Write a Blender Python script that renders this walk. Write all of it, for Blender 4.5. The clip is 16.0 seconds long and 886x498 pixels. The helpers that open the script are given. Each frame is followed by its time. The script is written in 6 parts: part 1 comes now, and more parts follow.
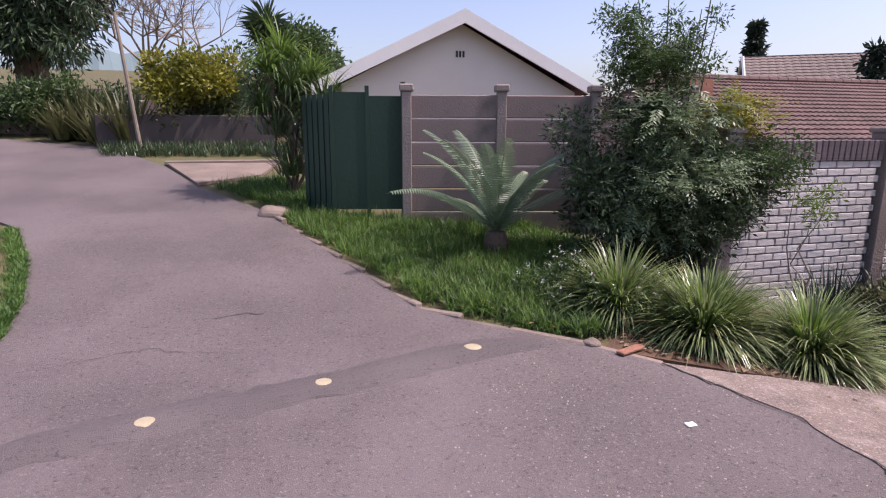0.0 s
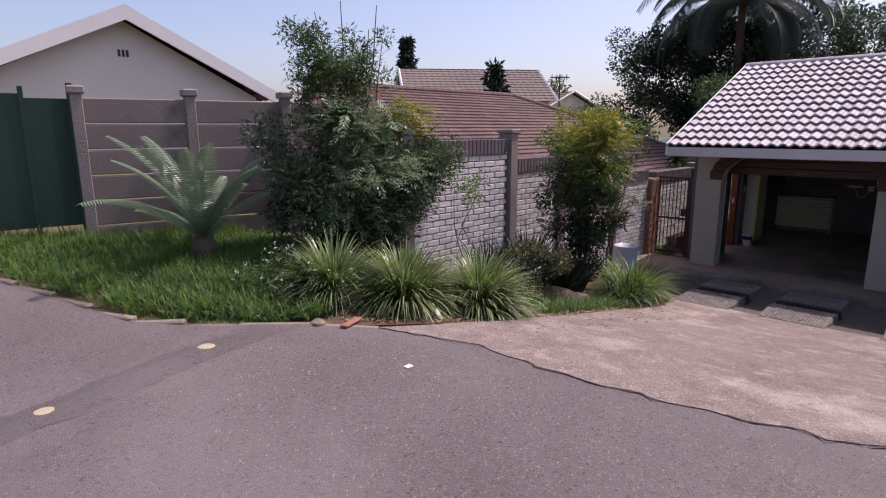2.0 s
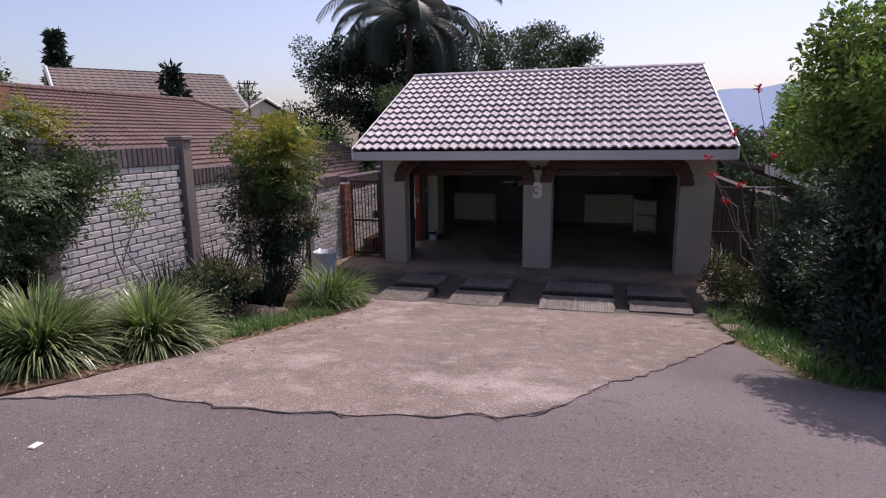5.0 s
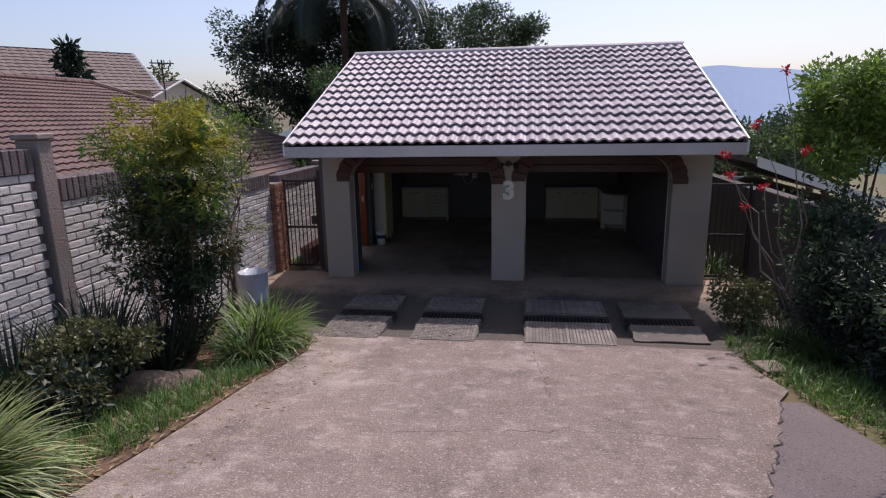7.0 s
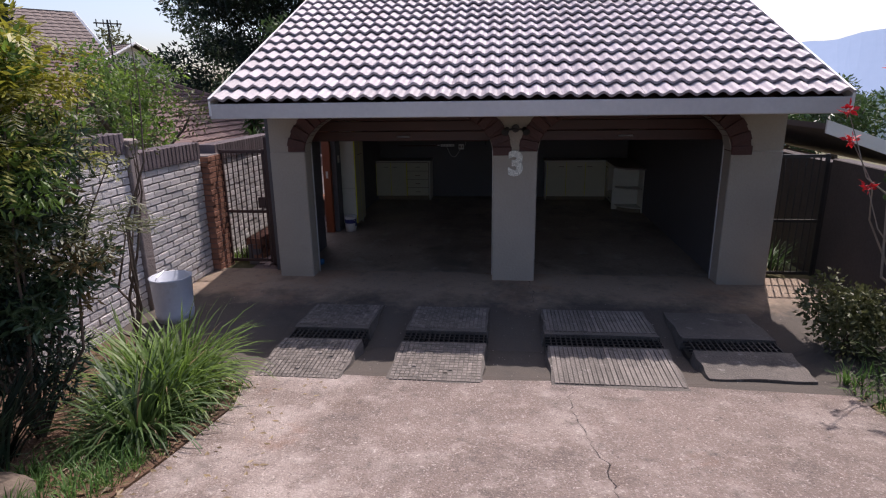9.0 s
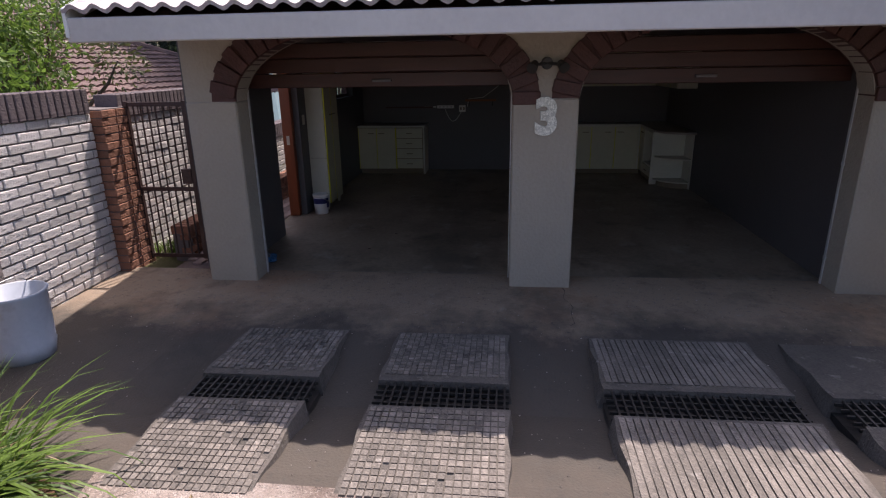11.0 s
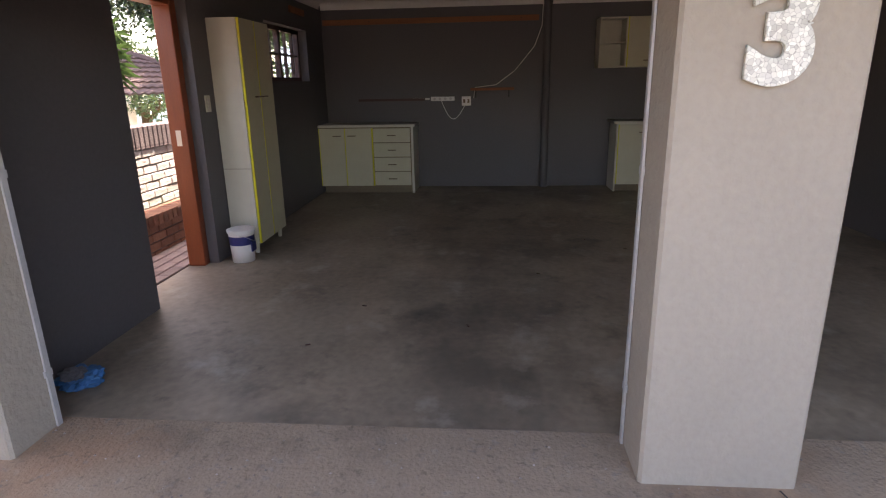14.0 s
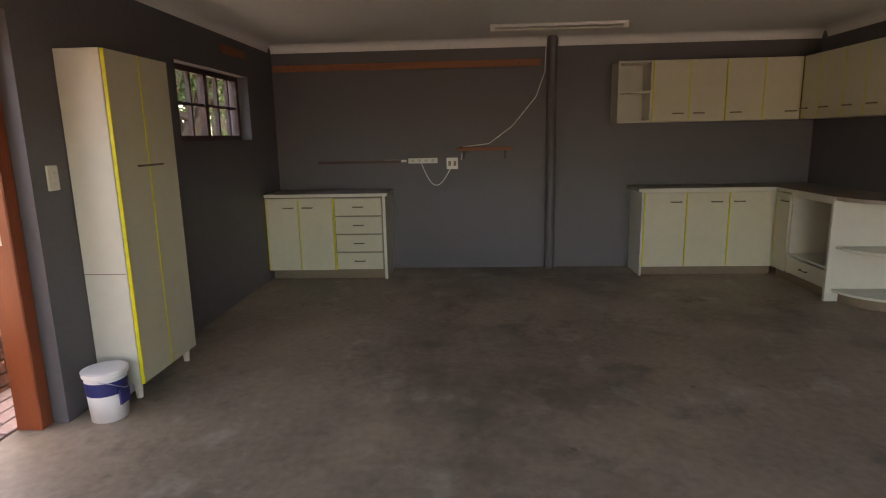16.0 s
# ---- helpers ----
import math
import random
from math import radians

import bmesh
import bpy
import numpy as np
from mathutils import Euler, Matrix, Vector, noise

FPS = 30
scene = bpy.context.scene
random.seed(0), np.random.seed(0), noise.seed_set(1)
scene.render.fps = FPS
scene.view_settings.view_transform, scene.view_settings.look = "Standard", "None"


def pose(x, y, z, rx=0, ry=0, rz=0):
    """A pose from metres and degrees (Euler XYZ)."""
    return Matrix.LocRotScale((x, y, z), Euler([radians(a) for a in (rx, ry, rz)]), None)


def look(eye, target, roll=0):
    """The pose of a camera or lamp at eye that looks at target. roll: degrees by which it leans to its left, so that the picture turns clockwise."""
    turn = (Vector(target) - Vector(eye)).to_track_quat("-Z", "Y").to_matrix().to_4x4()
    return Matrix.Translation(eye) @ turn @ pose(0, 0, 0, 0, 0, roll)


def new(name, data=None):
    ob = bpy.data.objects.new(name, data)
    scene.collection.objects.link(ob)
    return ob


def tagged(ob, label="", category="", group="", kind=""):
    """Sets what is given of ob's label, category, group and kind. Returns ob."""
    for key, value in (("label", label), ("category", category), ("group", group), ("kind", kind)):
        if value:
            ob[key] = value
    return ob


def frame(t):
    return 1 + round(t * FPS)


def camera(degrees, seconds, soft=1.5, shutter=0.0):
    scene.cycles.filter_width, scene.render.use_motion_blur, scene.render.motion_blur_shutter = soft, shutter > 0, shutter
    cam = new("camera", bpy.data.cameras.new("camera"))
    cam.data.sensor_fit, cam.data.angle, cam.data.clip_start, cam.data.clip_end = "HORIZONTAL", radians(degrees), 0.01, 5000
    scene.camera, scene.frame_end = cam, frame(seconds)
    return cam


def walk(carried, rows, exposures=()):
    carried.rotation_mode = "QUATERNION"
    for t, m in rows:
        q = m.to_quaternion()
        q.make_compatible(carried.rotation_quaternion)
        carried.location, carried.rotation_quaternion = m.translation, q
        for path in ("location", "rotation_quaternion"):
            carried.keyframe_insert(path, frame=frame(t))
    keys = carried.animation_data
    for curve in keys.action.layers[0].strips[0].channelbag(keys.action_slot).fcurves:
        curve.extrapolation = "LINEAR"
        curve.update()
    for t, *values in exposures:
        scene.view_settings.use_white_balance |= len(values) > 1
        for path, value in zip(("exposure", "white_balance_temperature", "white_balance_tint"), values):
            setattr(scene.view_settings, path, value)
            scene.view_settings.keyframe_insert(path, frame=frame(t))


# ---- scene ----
# ---- camera: seconds, eye, yaw, pitch, roll ----
cam = camera(75.08, 16.0, soft=1.15)
ROWS = [
    (0.0, 0.578, 0.570, 2.662, -15.71, -12.15, 0.29),
    (0.5, 0.393, 0.423, 2.681, -23.78, -12.10, 0.32),
    (1.0, 0.230, 0.340, 2.663, -32.70, -11.90, 0.12),
    (1.5, 0.136, 0.271, 2.663, -40.73, -11.80, -0.01),
    (2.0, 0.147, 0.237, 2.657, -46.31, -11.69, -0.21),
    (2.5, 0.169, 0.188, 2.676, -51.13, -11.73, -0.26),
    (3.0, 0.225, 0.173, 2.673, -56.54, -11.66, -0.32),
    (3.5, 0.269, 0.179, 2.660, -61.28, -11.42, -0.24),
    (4.0, 0.342, 0.197, 2.622, -66.62, -11.20, -0.52),
    (4.5, 0.405, 0.197, 2.618, -71.14, -11.19, -0.63),
    (5.0, 0.565, 0.201, 2.622, -74.96, -11.18, -0.80),
    (7.5, 2.898, 1.157, 2.757, -82.06, -13.62, -0.89),
    (8.0, 3.464, 1.256, 2.697, -82.81, -14.36, -0.75),
    (8.5, 3.946, 1.338, 2.596, -83.56, -14.72, -0.84),
    (9.0, 4.522, 1.435, 2.455, -83.73, -15.47, -0.84),
    (11.5, 7.319, 1.732, 1.837, -83.80, -17.99, -1.00),
    (12.0, 7.850, 1.829, 1.664, -84.12, -17.32, -1.08),
    (12.5, 8.354, 1.895, 1.574, -84.49, -17.22, -1.02),
    (13.0, 8.897, 2.016, 1.494, -85.04, -17.21, -0.90),
    (13.5, 9.417, 2.083, 1.452, -85.42, -17.03, -1.09),
    (14.0, 9.972, 2.127, 1.428, -85.12, -16.22, -1.10),
    (14.5, 10.493, 2.190, 1.439, -85.45, -15.66, -1.06),
    (15.0, 10.970, 2.217, 1.451, -85.80, -14.24, -1.08),
    (15.5, 11.359, 2.237, 1.458, -86.13, -12.30, -1.10),
    (16.0, 11.690, 2.215, 1.463, -86.71, -11.11, -1.17),
]
EXPOSURES = [(0.0, 0.5, 6600, 29), (1.5, 0.32, 6600, 29), (5.0, 0.12, 6550, 27), (7.5, 0.12, 6400, 22), (9.0, 0.4, 6450, 21), (11.5, 1.3, 6900, 20), (12.0, 1.85, 7200, 20), (12.5, 2.15, 7600, 20), (13.0, 2.5, 7700, 20), (14.0, 3.1, 8000, 20), (15.5, 3.75, 8300, 18), (16.0, 4.0, 8900, 18)]
walk(cam, [(t, pose(x, y, z, 0, 0, yaw) @ pose(0, 0, 0, 90 + pitch) @ pose(0, 0, 0, 0, 0, roll)) for t, x, y, z, yaw, pitch, roll in ROWS], EXPOSURES)

# ---- light ----
SUN_TO = Vector((1.25, -0.42, 2.3)).normalized()
world = bpy.data.worlds.new("sky")
scene.world = world
world.use_nodes = True
wn = world.node_tree
sky = wn.nodes.new("ShaderNodeTexSky")
sky.sky_type = 'NISHITA'
sky.sun_disc = False
sky.sun_elevation = math.asin(SUN_TO.z)
sky.sun_rotation = math.atan2(SUN_TO.x, SUN_TO.y)
sky.altitude = 700
sky.air_density, sky.dust_density, sky.ozone_density = 1.0, 4.5, 1.2
wn.nodes["Background"].inputs[1].default_value = 0.15
wn.links.new(sky.outputs[0], wn.nodes["Background"].inputs[0])
sun_data = bpy.data.lights.new("sun", 'SUN')
sun_data.energy, sun_data.angle, sun_data.color = 3.6, radians(0.5), (1.0, 0.95, 0.88)
sun = new("sun", sun_data)
sun.matrix_world = look((0, 0, 30), Vector((0, 0, 30)) - SUN_TO)


# ---- materials ----
def mat(name, a, b=None, scale=8.0, rough=0.7, bump=0.2, metal=0.0, fine=None, island=0.0, obj=0.0, leaf=0.0, stain=None, grain=(1, 1, 1)):
    """Two-colour noise at two scales with relief; island and obj vary the brightness from piece to piece."""
    m = bpy.data.materials.new(name)
    m.use_nodes = True
    nt = m.node_tree
    N, L = nt.nodes, nt.links
    bsdf = N["Principled BSDF"]
    b = b or tuple(c * 0.75 for c in a)
    co = N.new("ShaderNodeTexCoord")
    mp = N.new("ShaderNodeMapping")
    mp.inputs["Scale"].default_value = grain
    L.new(co.outputs["Object"], mp.inputs[0])
    n1 = N.new("ShaderNodeTexNoise")
    n1.inputs["Scale"].default_value, n1.inputs["Detail"].default_value = scale * 0.25, 4
    n2 = N.new("ShaderNodeTexNoise")
    n2.inputs["Scale"].default_value, n2.inputs["Detail"].default_value = fine or scale * 6, 3
    L.new(mp.outputs[0], n1.inputs[0])
    L.new(mp.outputs[0], n2.inputs[0])
    add = N.new("ShaderNodeMath")
    add.operation = 'MULTIPLY_ADD'
    L.new(n2.outputs[0], add.inputs[0])
    add.inputs[1].default_value = 0.5
    L.new(n1.outputs[0], add.inputs[2])
    ramp = N.new("ShaderNodeMapRange")
    ramp.inputs[1].default_value, ramp.inputs[2].default_value = 0.5, 1.0
    L.new(add.outputs[0], ramp.inputs[0])
    mix = N.new("ShaderNodeMix")
    mix.data_type = 'RGBA'
    mix.inputs[6].default_value, mix.inputs[7].default_value = (*b, 1), (*a, 1)
    L.new(ramp.outputs[0], mix.inputs[0])
    col = mix.outputs[2]
    for s_col, s_scale, s_from, s_amt in (stain if isinstance(stain, list) else [stain] if stain else []):
        n3 = N.new("ShaderNodeTexNoise")
        n3.inputs["Scale"].default_value, n3.inputs["Detail"].default_value, n3.inputs["Roughness"].default_value = s_scale, 5, 0.65
        L.new(mp.outputs[0], n3.inputs[0])
        r3 = N.new("ShaderNodeMapRange")
        r3.inputs[1].default_value, r3.inputs[2].default_value, r3.inputs[4].default_value = s_from, s_from + 0.16, s_amt
        L.new(n3.outputs[0], r3.inputs[0])
        m3 = N.new("ShaderNodeMix")
        m3.data_type = 'RGBA'
        m3.inputs[7].default_value = (*s_col, 1)
        L.new(r3.outputs[0], m3.inputs[0])
        L.new(col, m3.inputs[6])
        col = m3.outputs[2]
    for amount, node, out in ((island, "ShaderNodeNewGeometry", "Random Per Island"), (obj, "ShaderNodeObjectInfo", "Random")):
        if amount:
            g = N.new(node)
            r = N.new("ShaderNodeMapRange")
            r.inputs[3].default_value, r.inputs[4].default_value = 1 - amount, 1 + amount
            L.new(g.outputs[out], r.inputs[0])
            hs = N.new("ShaderNodeHueSaturation")
            L.new(r.outputs[0], hs.inputs["Value"])
            L.new(col, hs.inputs["Color"])
            col = hs.outputs[0]
    L.new(col, bsdf.inputs["Base Color"])
    bsdf.inputs["Roughness"].default_value = rough
    bsdf.inputs["Metallic"].default_value = metal
    if bump:
        bp = N.new("ShaderNodeBump")
        bp.inputs["Strength"].default_value, bp.inputs["Distance"].default_value = bump, 0.02
        L.new(n2.outputs[0], bp.inputs["Height"])
        L.new(bp.outputs[0], bsdf.inputs["Normal"])
    if leaf:
        tr = N.new("ShaderNodeBsdfTranslucent")
        L.new(col, tr.inputs[0])
        ms = N.new("ShaderNodeMixShader")
        ms.inputs[0].default_value = leaf
        L.new(bsdf.outputs[0], ms.inputs[1])
        L.new(tr.outputs[0], ms.inputs[2])
        L.new(ms.outputs[0], N["Material Output"].inputs[0])
    return m


M_ASPHALT = mat("asphalt", (0.17, 0.139, 0.137), (0.105, 0.085, 0.085), 3, 0.85, 0.6, fine=160, stain=[((0.075, 0.056, 0.057), 0.7, 0.55, 0.6), ((0.36, 0.31, 0.3), 62, 0.56, 0.65), ((0.026, 0.02, 0.02), 38, 0.55, 0.8), ((0.07, 0.055, 0.055), 5, 0.6, 0.35), ((0.24, 0.2, 0.2), 0.35, 0.55, 0.4)])
M_CONCRETE = mat("drive_concrete", (0.253, 0.194, 0.165), (0.145, 0.111, 0.094), 4, 0.9, 0.8, fine=75, stain=[((0.09, 0.072, 0.062), 0.5, 0.5, 0.5), ((0.47, 0.4, 0.355), 0.8, 0.52, 0.6), ((0.13, 0.09, 0.068), 1.7, 0.55, 0.5), ((0.55, 0.47, 0.42), 62, 0.55, 0.75), ((0.04, 0.034, 0.03), 48, 0.56, 0.8), ((0.5, 0.43, 0.38), 5, 0.52, 0.3), ((0.06, 0.05, 0.043), 3.5, 0.54, 0.4), ((0.62, 0.55, 0.5), 34, 0.58, 0.6), ((0.07, 0.06, 0.055), 6, 0.57, 0.5), ((0.3, 0.15, 0.09), 1.1, 0.64, 0.5)])
M_APRON = mat("apron_concrete", (0.38, 0.28, 0.195), (0.26, 0.195, 0.142), 2.5, 0.85, 0.3, fine=60, stain=[((0.055, 0.048, 0.042), 1.1, 0.53, 0.6), ((0.33, 0.29, 0.26), 9, 0.61, 0.4), ((0.32, 0.165, 0.09), 0.6, 0.53, 0.55), ((0.05, 0.044, 0.038), 26, 0.57, 0.65), ((0.09, 0.075, 0.06), 4.5, 0.56, 0.4), ((0.4, 0.35, 0.3), 13, 0.58, 0.45)])
# x plus noise mixes a darker tone in on the drain side
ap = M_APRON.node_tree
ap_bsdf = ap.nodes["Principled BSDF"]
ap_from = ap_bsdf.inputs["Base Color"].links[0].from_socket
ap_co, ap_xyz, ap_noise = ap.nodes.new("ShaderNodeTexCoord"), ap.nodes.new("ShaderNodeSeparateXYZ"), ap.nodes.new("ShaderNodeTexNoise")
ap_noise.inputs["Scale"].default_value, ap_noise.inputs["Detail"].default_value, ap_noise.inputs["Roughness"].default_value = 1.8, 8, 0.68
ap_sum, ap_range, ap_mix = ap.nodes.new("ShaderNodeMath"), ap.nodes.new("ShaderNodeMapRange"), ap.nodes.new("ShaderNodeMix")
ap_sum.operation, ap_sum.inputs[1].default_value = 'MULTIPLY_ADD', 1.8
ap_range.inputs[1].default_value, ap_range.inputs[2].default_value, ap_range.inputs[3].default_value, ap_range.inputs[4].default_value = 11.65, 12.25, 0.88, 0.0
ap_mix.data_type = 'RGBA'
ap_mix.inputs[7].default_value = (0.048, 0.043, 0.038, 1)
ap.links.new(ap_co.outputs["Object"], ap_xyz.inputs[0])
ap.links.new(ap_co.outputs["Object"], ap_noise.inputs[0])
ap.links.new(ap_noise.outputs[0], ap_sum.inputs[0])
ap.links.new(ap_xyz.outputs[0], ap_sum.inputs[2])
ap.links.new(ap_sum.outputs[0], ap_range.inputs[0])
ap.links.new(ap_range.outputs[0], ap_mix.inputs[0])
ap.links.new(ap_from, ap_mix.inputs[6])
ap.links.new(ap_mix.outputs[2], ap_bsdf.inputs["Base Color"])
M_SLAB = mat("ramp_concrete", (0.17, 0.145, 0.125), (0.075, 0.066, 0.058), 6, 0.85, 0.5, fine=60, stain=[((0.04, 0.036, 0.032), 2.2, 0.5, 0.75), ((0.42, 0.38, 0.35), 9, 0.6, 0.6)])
M_RIDGE = mat("worn_ridge_concrete", (0.27, 0.232, 0.203), (0.105, 0.092, 0.08), 7, 0.85, 0.5, fine=60, island=0.25, stain=[((0.05, 0.045, 0.04), 2.4, 0.52, 0.7), ((0.5, 0.45, 0.41), 11, 0.6, 0.5)])
M_FLOOR = mat("garage_floor", (0.365, 0.283, 0.207), (0.182, 0.141, 0.104), 4.0, 0.5, 0.08, fine=20, stain=[((0.085, 0.07, 0.056), 0.7, 0.5, 0.7), ((0.055, 0.048, 0.04), 1.9, 0.56, 0.75), ((0.045, 0.04, 0.036), 5.5, 0.62, 0.7), ((0.5, 0.45, 0.38), 2.4, 0.57, 0.45), ((0.55, 0.5, 0.43), 40, 0.68, 0.4)])
M_SOIL = mat("soil", (0.15, 0.08, 0.046), (0.075, 0.047, 0.03), 6, 0.95, 0.6, fine=50)
M_GROUND = mat("rough_ground", (0.1, 0.11, 0.04), (0.12, 0.085, 0.045), 2, 0.95, 0.6, fine=40)
M_KERB = mat("kerb_stone", (0.29, 0.225, 0.185), (0.16, 0.125, 0.105), 8, 0.9, 0.5, obj=0.25)
M_PLASTER = mat("grey_plaster", (0.4, 0.355, 0.295), (0.335, 0.295, 0.245), 5, 0.8, 0.3, fine=38, stain=[((0.24, 0.2, 0.165), 1.6, 0.6, 0.35), ((0.46, 0.43, 0.39), 14, 0.64, 0.3)])
M_CREAM = mat("cream_plaster", (0.72, 0.66, 0.6), (0.64, 0.58, 0.53), 3, 0.85, 0.2, fine=60)
M_INWALL = mat("inner_wall_grey", (0.114, 0.107, 0.111), (0.092, 0.086, 0.089), 2, 0.55, 0.12, fine=40)
M_CEIL = mat("ceiling_white", (0.8, 0.78, 0.73), (0.74, 0.72, 0.67), 2, 0.8, 0.05)
M_WHITE = mat("white_paint", (0.8, 0.78, 0.75), (0.72, 0.7, 0.67), 4, 0.5, 0.08)
M_FASCIA = mat("fascia_paint", (0.6, 0.56, 0.53), (0.5, 0.46, 0.44), 4, 0.5, 0.08)
M_TILE = mat("roof_tile_grey", (0.48, 0.425, 0.44), (0.3, 0.262, 0.28), 6, 0.55, 0.3, fine=70, obj=0.14, stain=((0.13, 0.1, 0.12), 1.2, 0.58, 0.5))
M_REDTILE = mat("roof_tile_red", (0.17, 0.1, 0.087), (0.105, 0.063, 0.056), 3, 0.8, 0.3, fine=30, island=0.2)
M_OLDROOF = mat("roof_brown", (0.2, 0.155, 0.135), (0.145, 0.112, 0.098), 1, 0.85, 0.3, fine=10)
M_WBRICK = mat("white_brick", (0.74, 0.705, 0.68), (0.5, 0.46, 0.45), 9, 0.85, 0.6, fine=45, obj=0.14, stain=((0.25, 0.19, 0.18), 3, 0.58, 0.5))
M_MORTAR = mat("mortar", (0.2, 0.17, 0.165), (0.14, 0.12, 0.115), 10, 0.95, 0.5)
M_CAP = mat("dark_capping_brick", (0.16, 0.125, 0.13), (0.1, 0.08, 0.085), 8, 0.9, 0.5, obj=0.2)
M_RBRICK = mat("red_brick", (0.38, 0.175, 0.11), (0.22, 0.1, 0.066), 9, 0.85, 0.5, fine=45, obj=0.22)
M_ARCH = mat("painted_arch_brick", (0.09, 0.03, 0.024), (0.058, 0.021, 0.017), 7, 0.6, 0.4, obj=0.15)
M_FENCE = mat("fence_concrete", (0.3, 0.235, 0.21), (0.2, 0.155, 0.14), 4, 0.9, 0.2, fine=55, obj=0.08, stain=((0.1, 0.08, 0.075), 1.6, 0.58, 0.6))
# darker copy of the fence concrete, with shade painted into its colour
M_SHADEWALL = mat("shade_toned_concrete", (0.085, 0.07, 0.066), (0.05, 0.042, 0.04), 4, 0.9, 0.25, fine=40)
M_POST = mat("post_concrete", (0.33, 0.27, 0.25), (0.23, 0.19, 0.17), 5, 0.9, 0.5, fine=40)
M_GREEN = mat("green_sheet", (0.012, 0.05, 0.028), (0.008, 0.032, 0.018), 4, 0.6, 0.15)
M_DARKWOOD = mat("dark_brown_wood", (0.085, 0.032, 0.024), (0.05, 0.02, 0.016), 8, 0.45, 0.15, grain=(6, 0.6, 6))
M_ORWOOD = mat("orange_wood", (0.31, 0.072, 0.024), (0.2, 0.046, 0.016), 8, 0.4, 0.12, grain=(5, 5, 0.6))
M_PINE = mat("stained_pine_batten", (0.36, 0.13, 0.05), (0.24, 0.085, 0.035), 8, 0.6, 0.15, grain=(3, 0.5, 5))
M_STEEL = mat("brown_steel", (0.07, 0.035, 0.03), (0.045, 0.022, 0.02), 10, 0.5, 0.1)
M_TRACK = mat("galvanised_track", (0.62, 0.62, 0.62), (0.5, 0.5, 0.5), 10, 0.4, 0.05, metal=0.3)
M_METAL = mat("bright_metal", (0.6, 0.6, 0.6), (0.5, 0.5, 0.5), 10, 0.3, 0.05, metal=1.0)
M_BLACK = mat("black_iron", (0.02, 0.02, 0.02), (0.03, 0.025, 0.022), 10, 0.55, 0.1)
M_CAB = mat("cream_laminate", (0.56, 0.53, 0.385), (0.5, 0.47, 0.335), 2, 0.4, 0.03, stain=((0.4, 0.36, 0.24), 2.2, 0.66, 0.35))
M_CABSIDE = mat("white_laminate", (0.62, 0.6, 0.5), (0.55, 0.53, 0.44), 2, 0.45, 0.03, stain=((0.4, 0.36, 0.28), 3, 0.66, 0.3))
M_YELLOW = mat("yellow_edging", (0.72, 0.66, 0.02), (0.6, 0.55, 0.03), 6, 0.4, 0.05)
M_TOP = mat("worktop_laminate", (0.33, 0.28, 0.23), (0.24, 0.2, 0.17), 10, 0.4, 0.05)
M_KICK = mat("plinth_board", (0.22, 0.17, 0.1), (0.16, 0.12, 0.08), 5, 0.7, 0.1)
M_HANDLE = mat("handle_bronze", (0.2, 0.15, 0.1), (0.14, 0.1, 0.07), 10, 0.35, 0.05, metal=0.8)
M_PAIL = mat("pale_plastic", (0.55, 0.58, 0.64), (0.45, 0.48, 0.54), 4, 0.45, 0.1, stain=((0.25, 0.24, 0.24), 4, 0.58, 0.5))
M_BLUE = mat("blue_print", (0.025, 0.03, 0.16), (0.02, 0.025, 0.12), 8, 0.4, 0.02)
M_TARP = mat("blue_plastic", (0.03, 0.16, 0.36), (0.02, 0.1, 0.24), 8, 0.5, 0.2)
M_STONE = mat("garden_rock", (0.17, 0.128, 0.094), (0.085, 0.066, 0.048), 5, 0.95, 0.8, fine=20)
M_MARK = mat("yellow_marker", (0.46, 0.4, 0.26), (0.36, 0.3, 0.2), 12, 0.8, 0.3)
M_BARK = mat("bark", (0.12, 0.085, 0.06), (0.07, 0.05, 0.036), 8, 0.9, 0.7, fine=30)
M_TWIG = mat("pale_twig", (0.3, 0.25, 0.2), (0.2, 0.165, 0.13), 8, 0.9, 0.3)
# aerial haze is mixed into both of these distance colours
M_HILL = mat("hazed_hills", (0.4, 0.5, 0.66), (0.36, 0.46, 0.62), 0.01, 1.0, 0)
M_TREELINE = mat("hazed_trees", (0.17, 0.23, 0.24), (0.13, 0.19, 0.2), 0.1, 1.0, 0)


def leafmat(name, a, b, island=0.35, rough=0.5, tr=0.3):
    return mat(name, a, b, 3, rough, 0, island=island, leaf=tr)


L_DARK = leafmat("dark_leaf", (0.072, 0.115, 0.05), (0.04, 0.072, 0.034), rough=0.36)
# dark tree leaves; also painted shade inside and low in bushes
L_DEEP = leafmat("deep_and_shade_leaf", (0.022, 0.042, 0.024), (0.014, 0.028, 0.018))
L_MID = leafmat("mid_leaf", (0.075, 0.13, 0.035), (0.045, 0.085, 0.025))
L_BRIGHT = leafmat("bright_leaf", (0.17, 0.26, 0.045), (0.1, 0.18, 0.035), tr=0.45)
L_YELLOW = leafmat("yellow_leaf", (0.32, 0.29, 0.03), (0.17, 0.19, 0.03), tr=0.4)
L_OLIVE = leafmat("olive_leaf", (0.13, 0.135, 0.05), (0.075, 0.085, 0.035))
L_RUST = leafmat("rust_leaf", (0.2, 0.11, 0.05), (0.11, 0.09, 0.03))
L_GRASS = leafmat("grass_blade", (0.13, 0.24, 0.05), (0.065, 0.14, 0.033), tr=0.38)
L_STRAP = leafmat("strap_leaf", (0.31, 0.36, 0.18), (0.17, 0.23, 0.09), island=0.5, tr=0.3, rough=0.3)
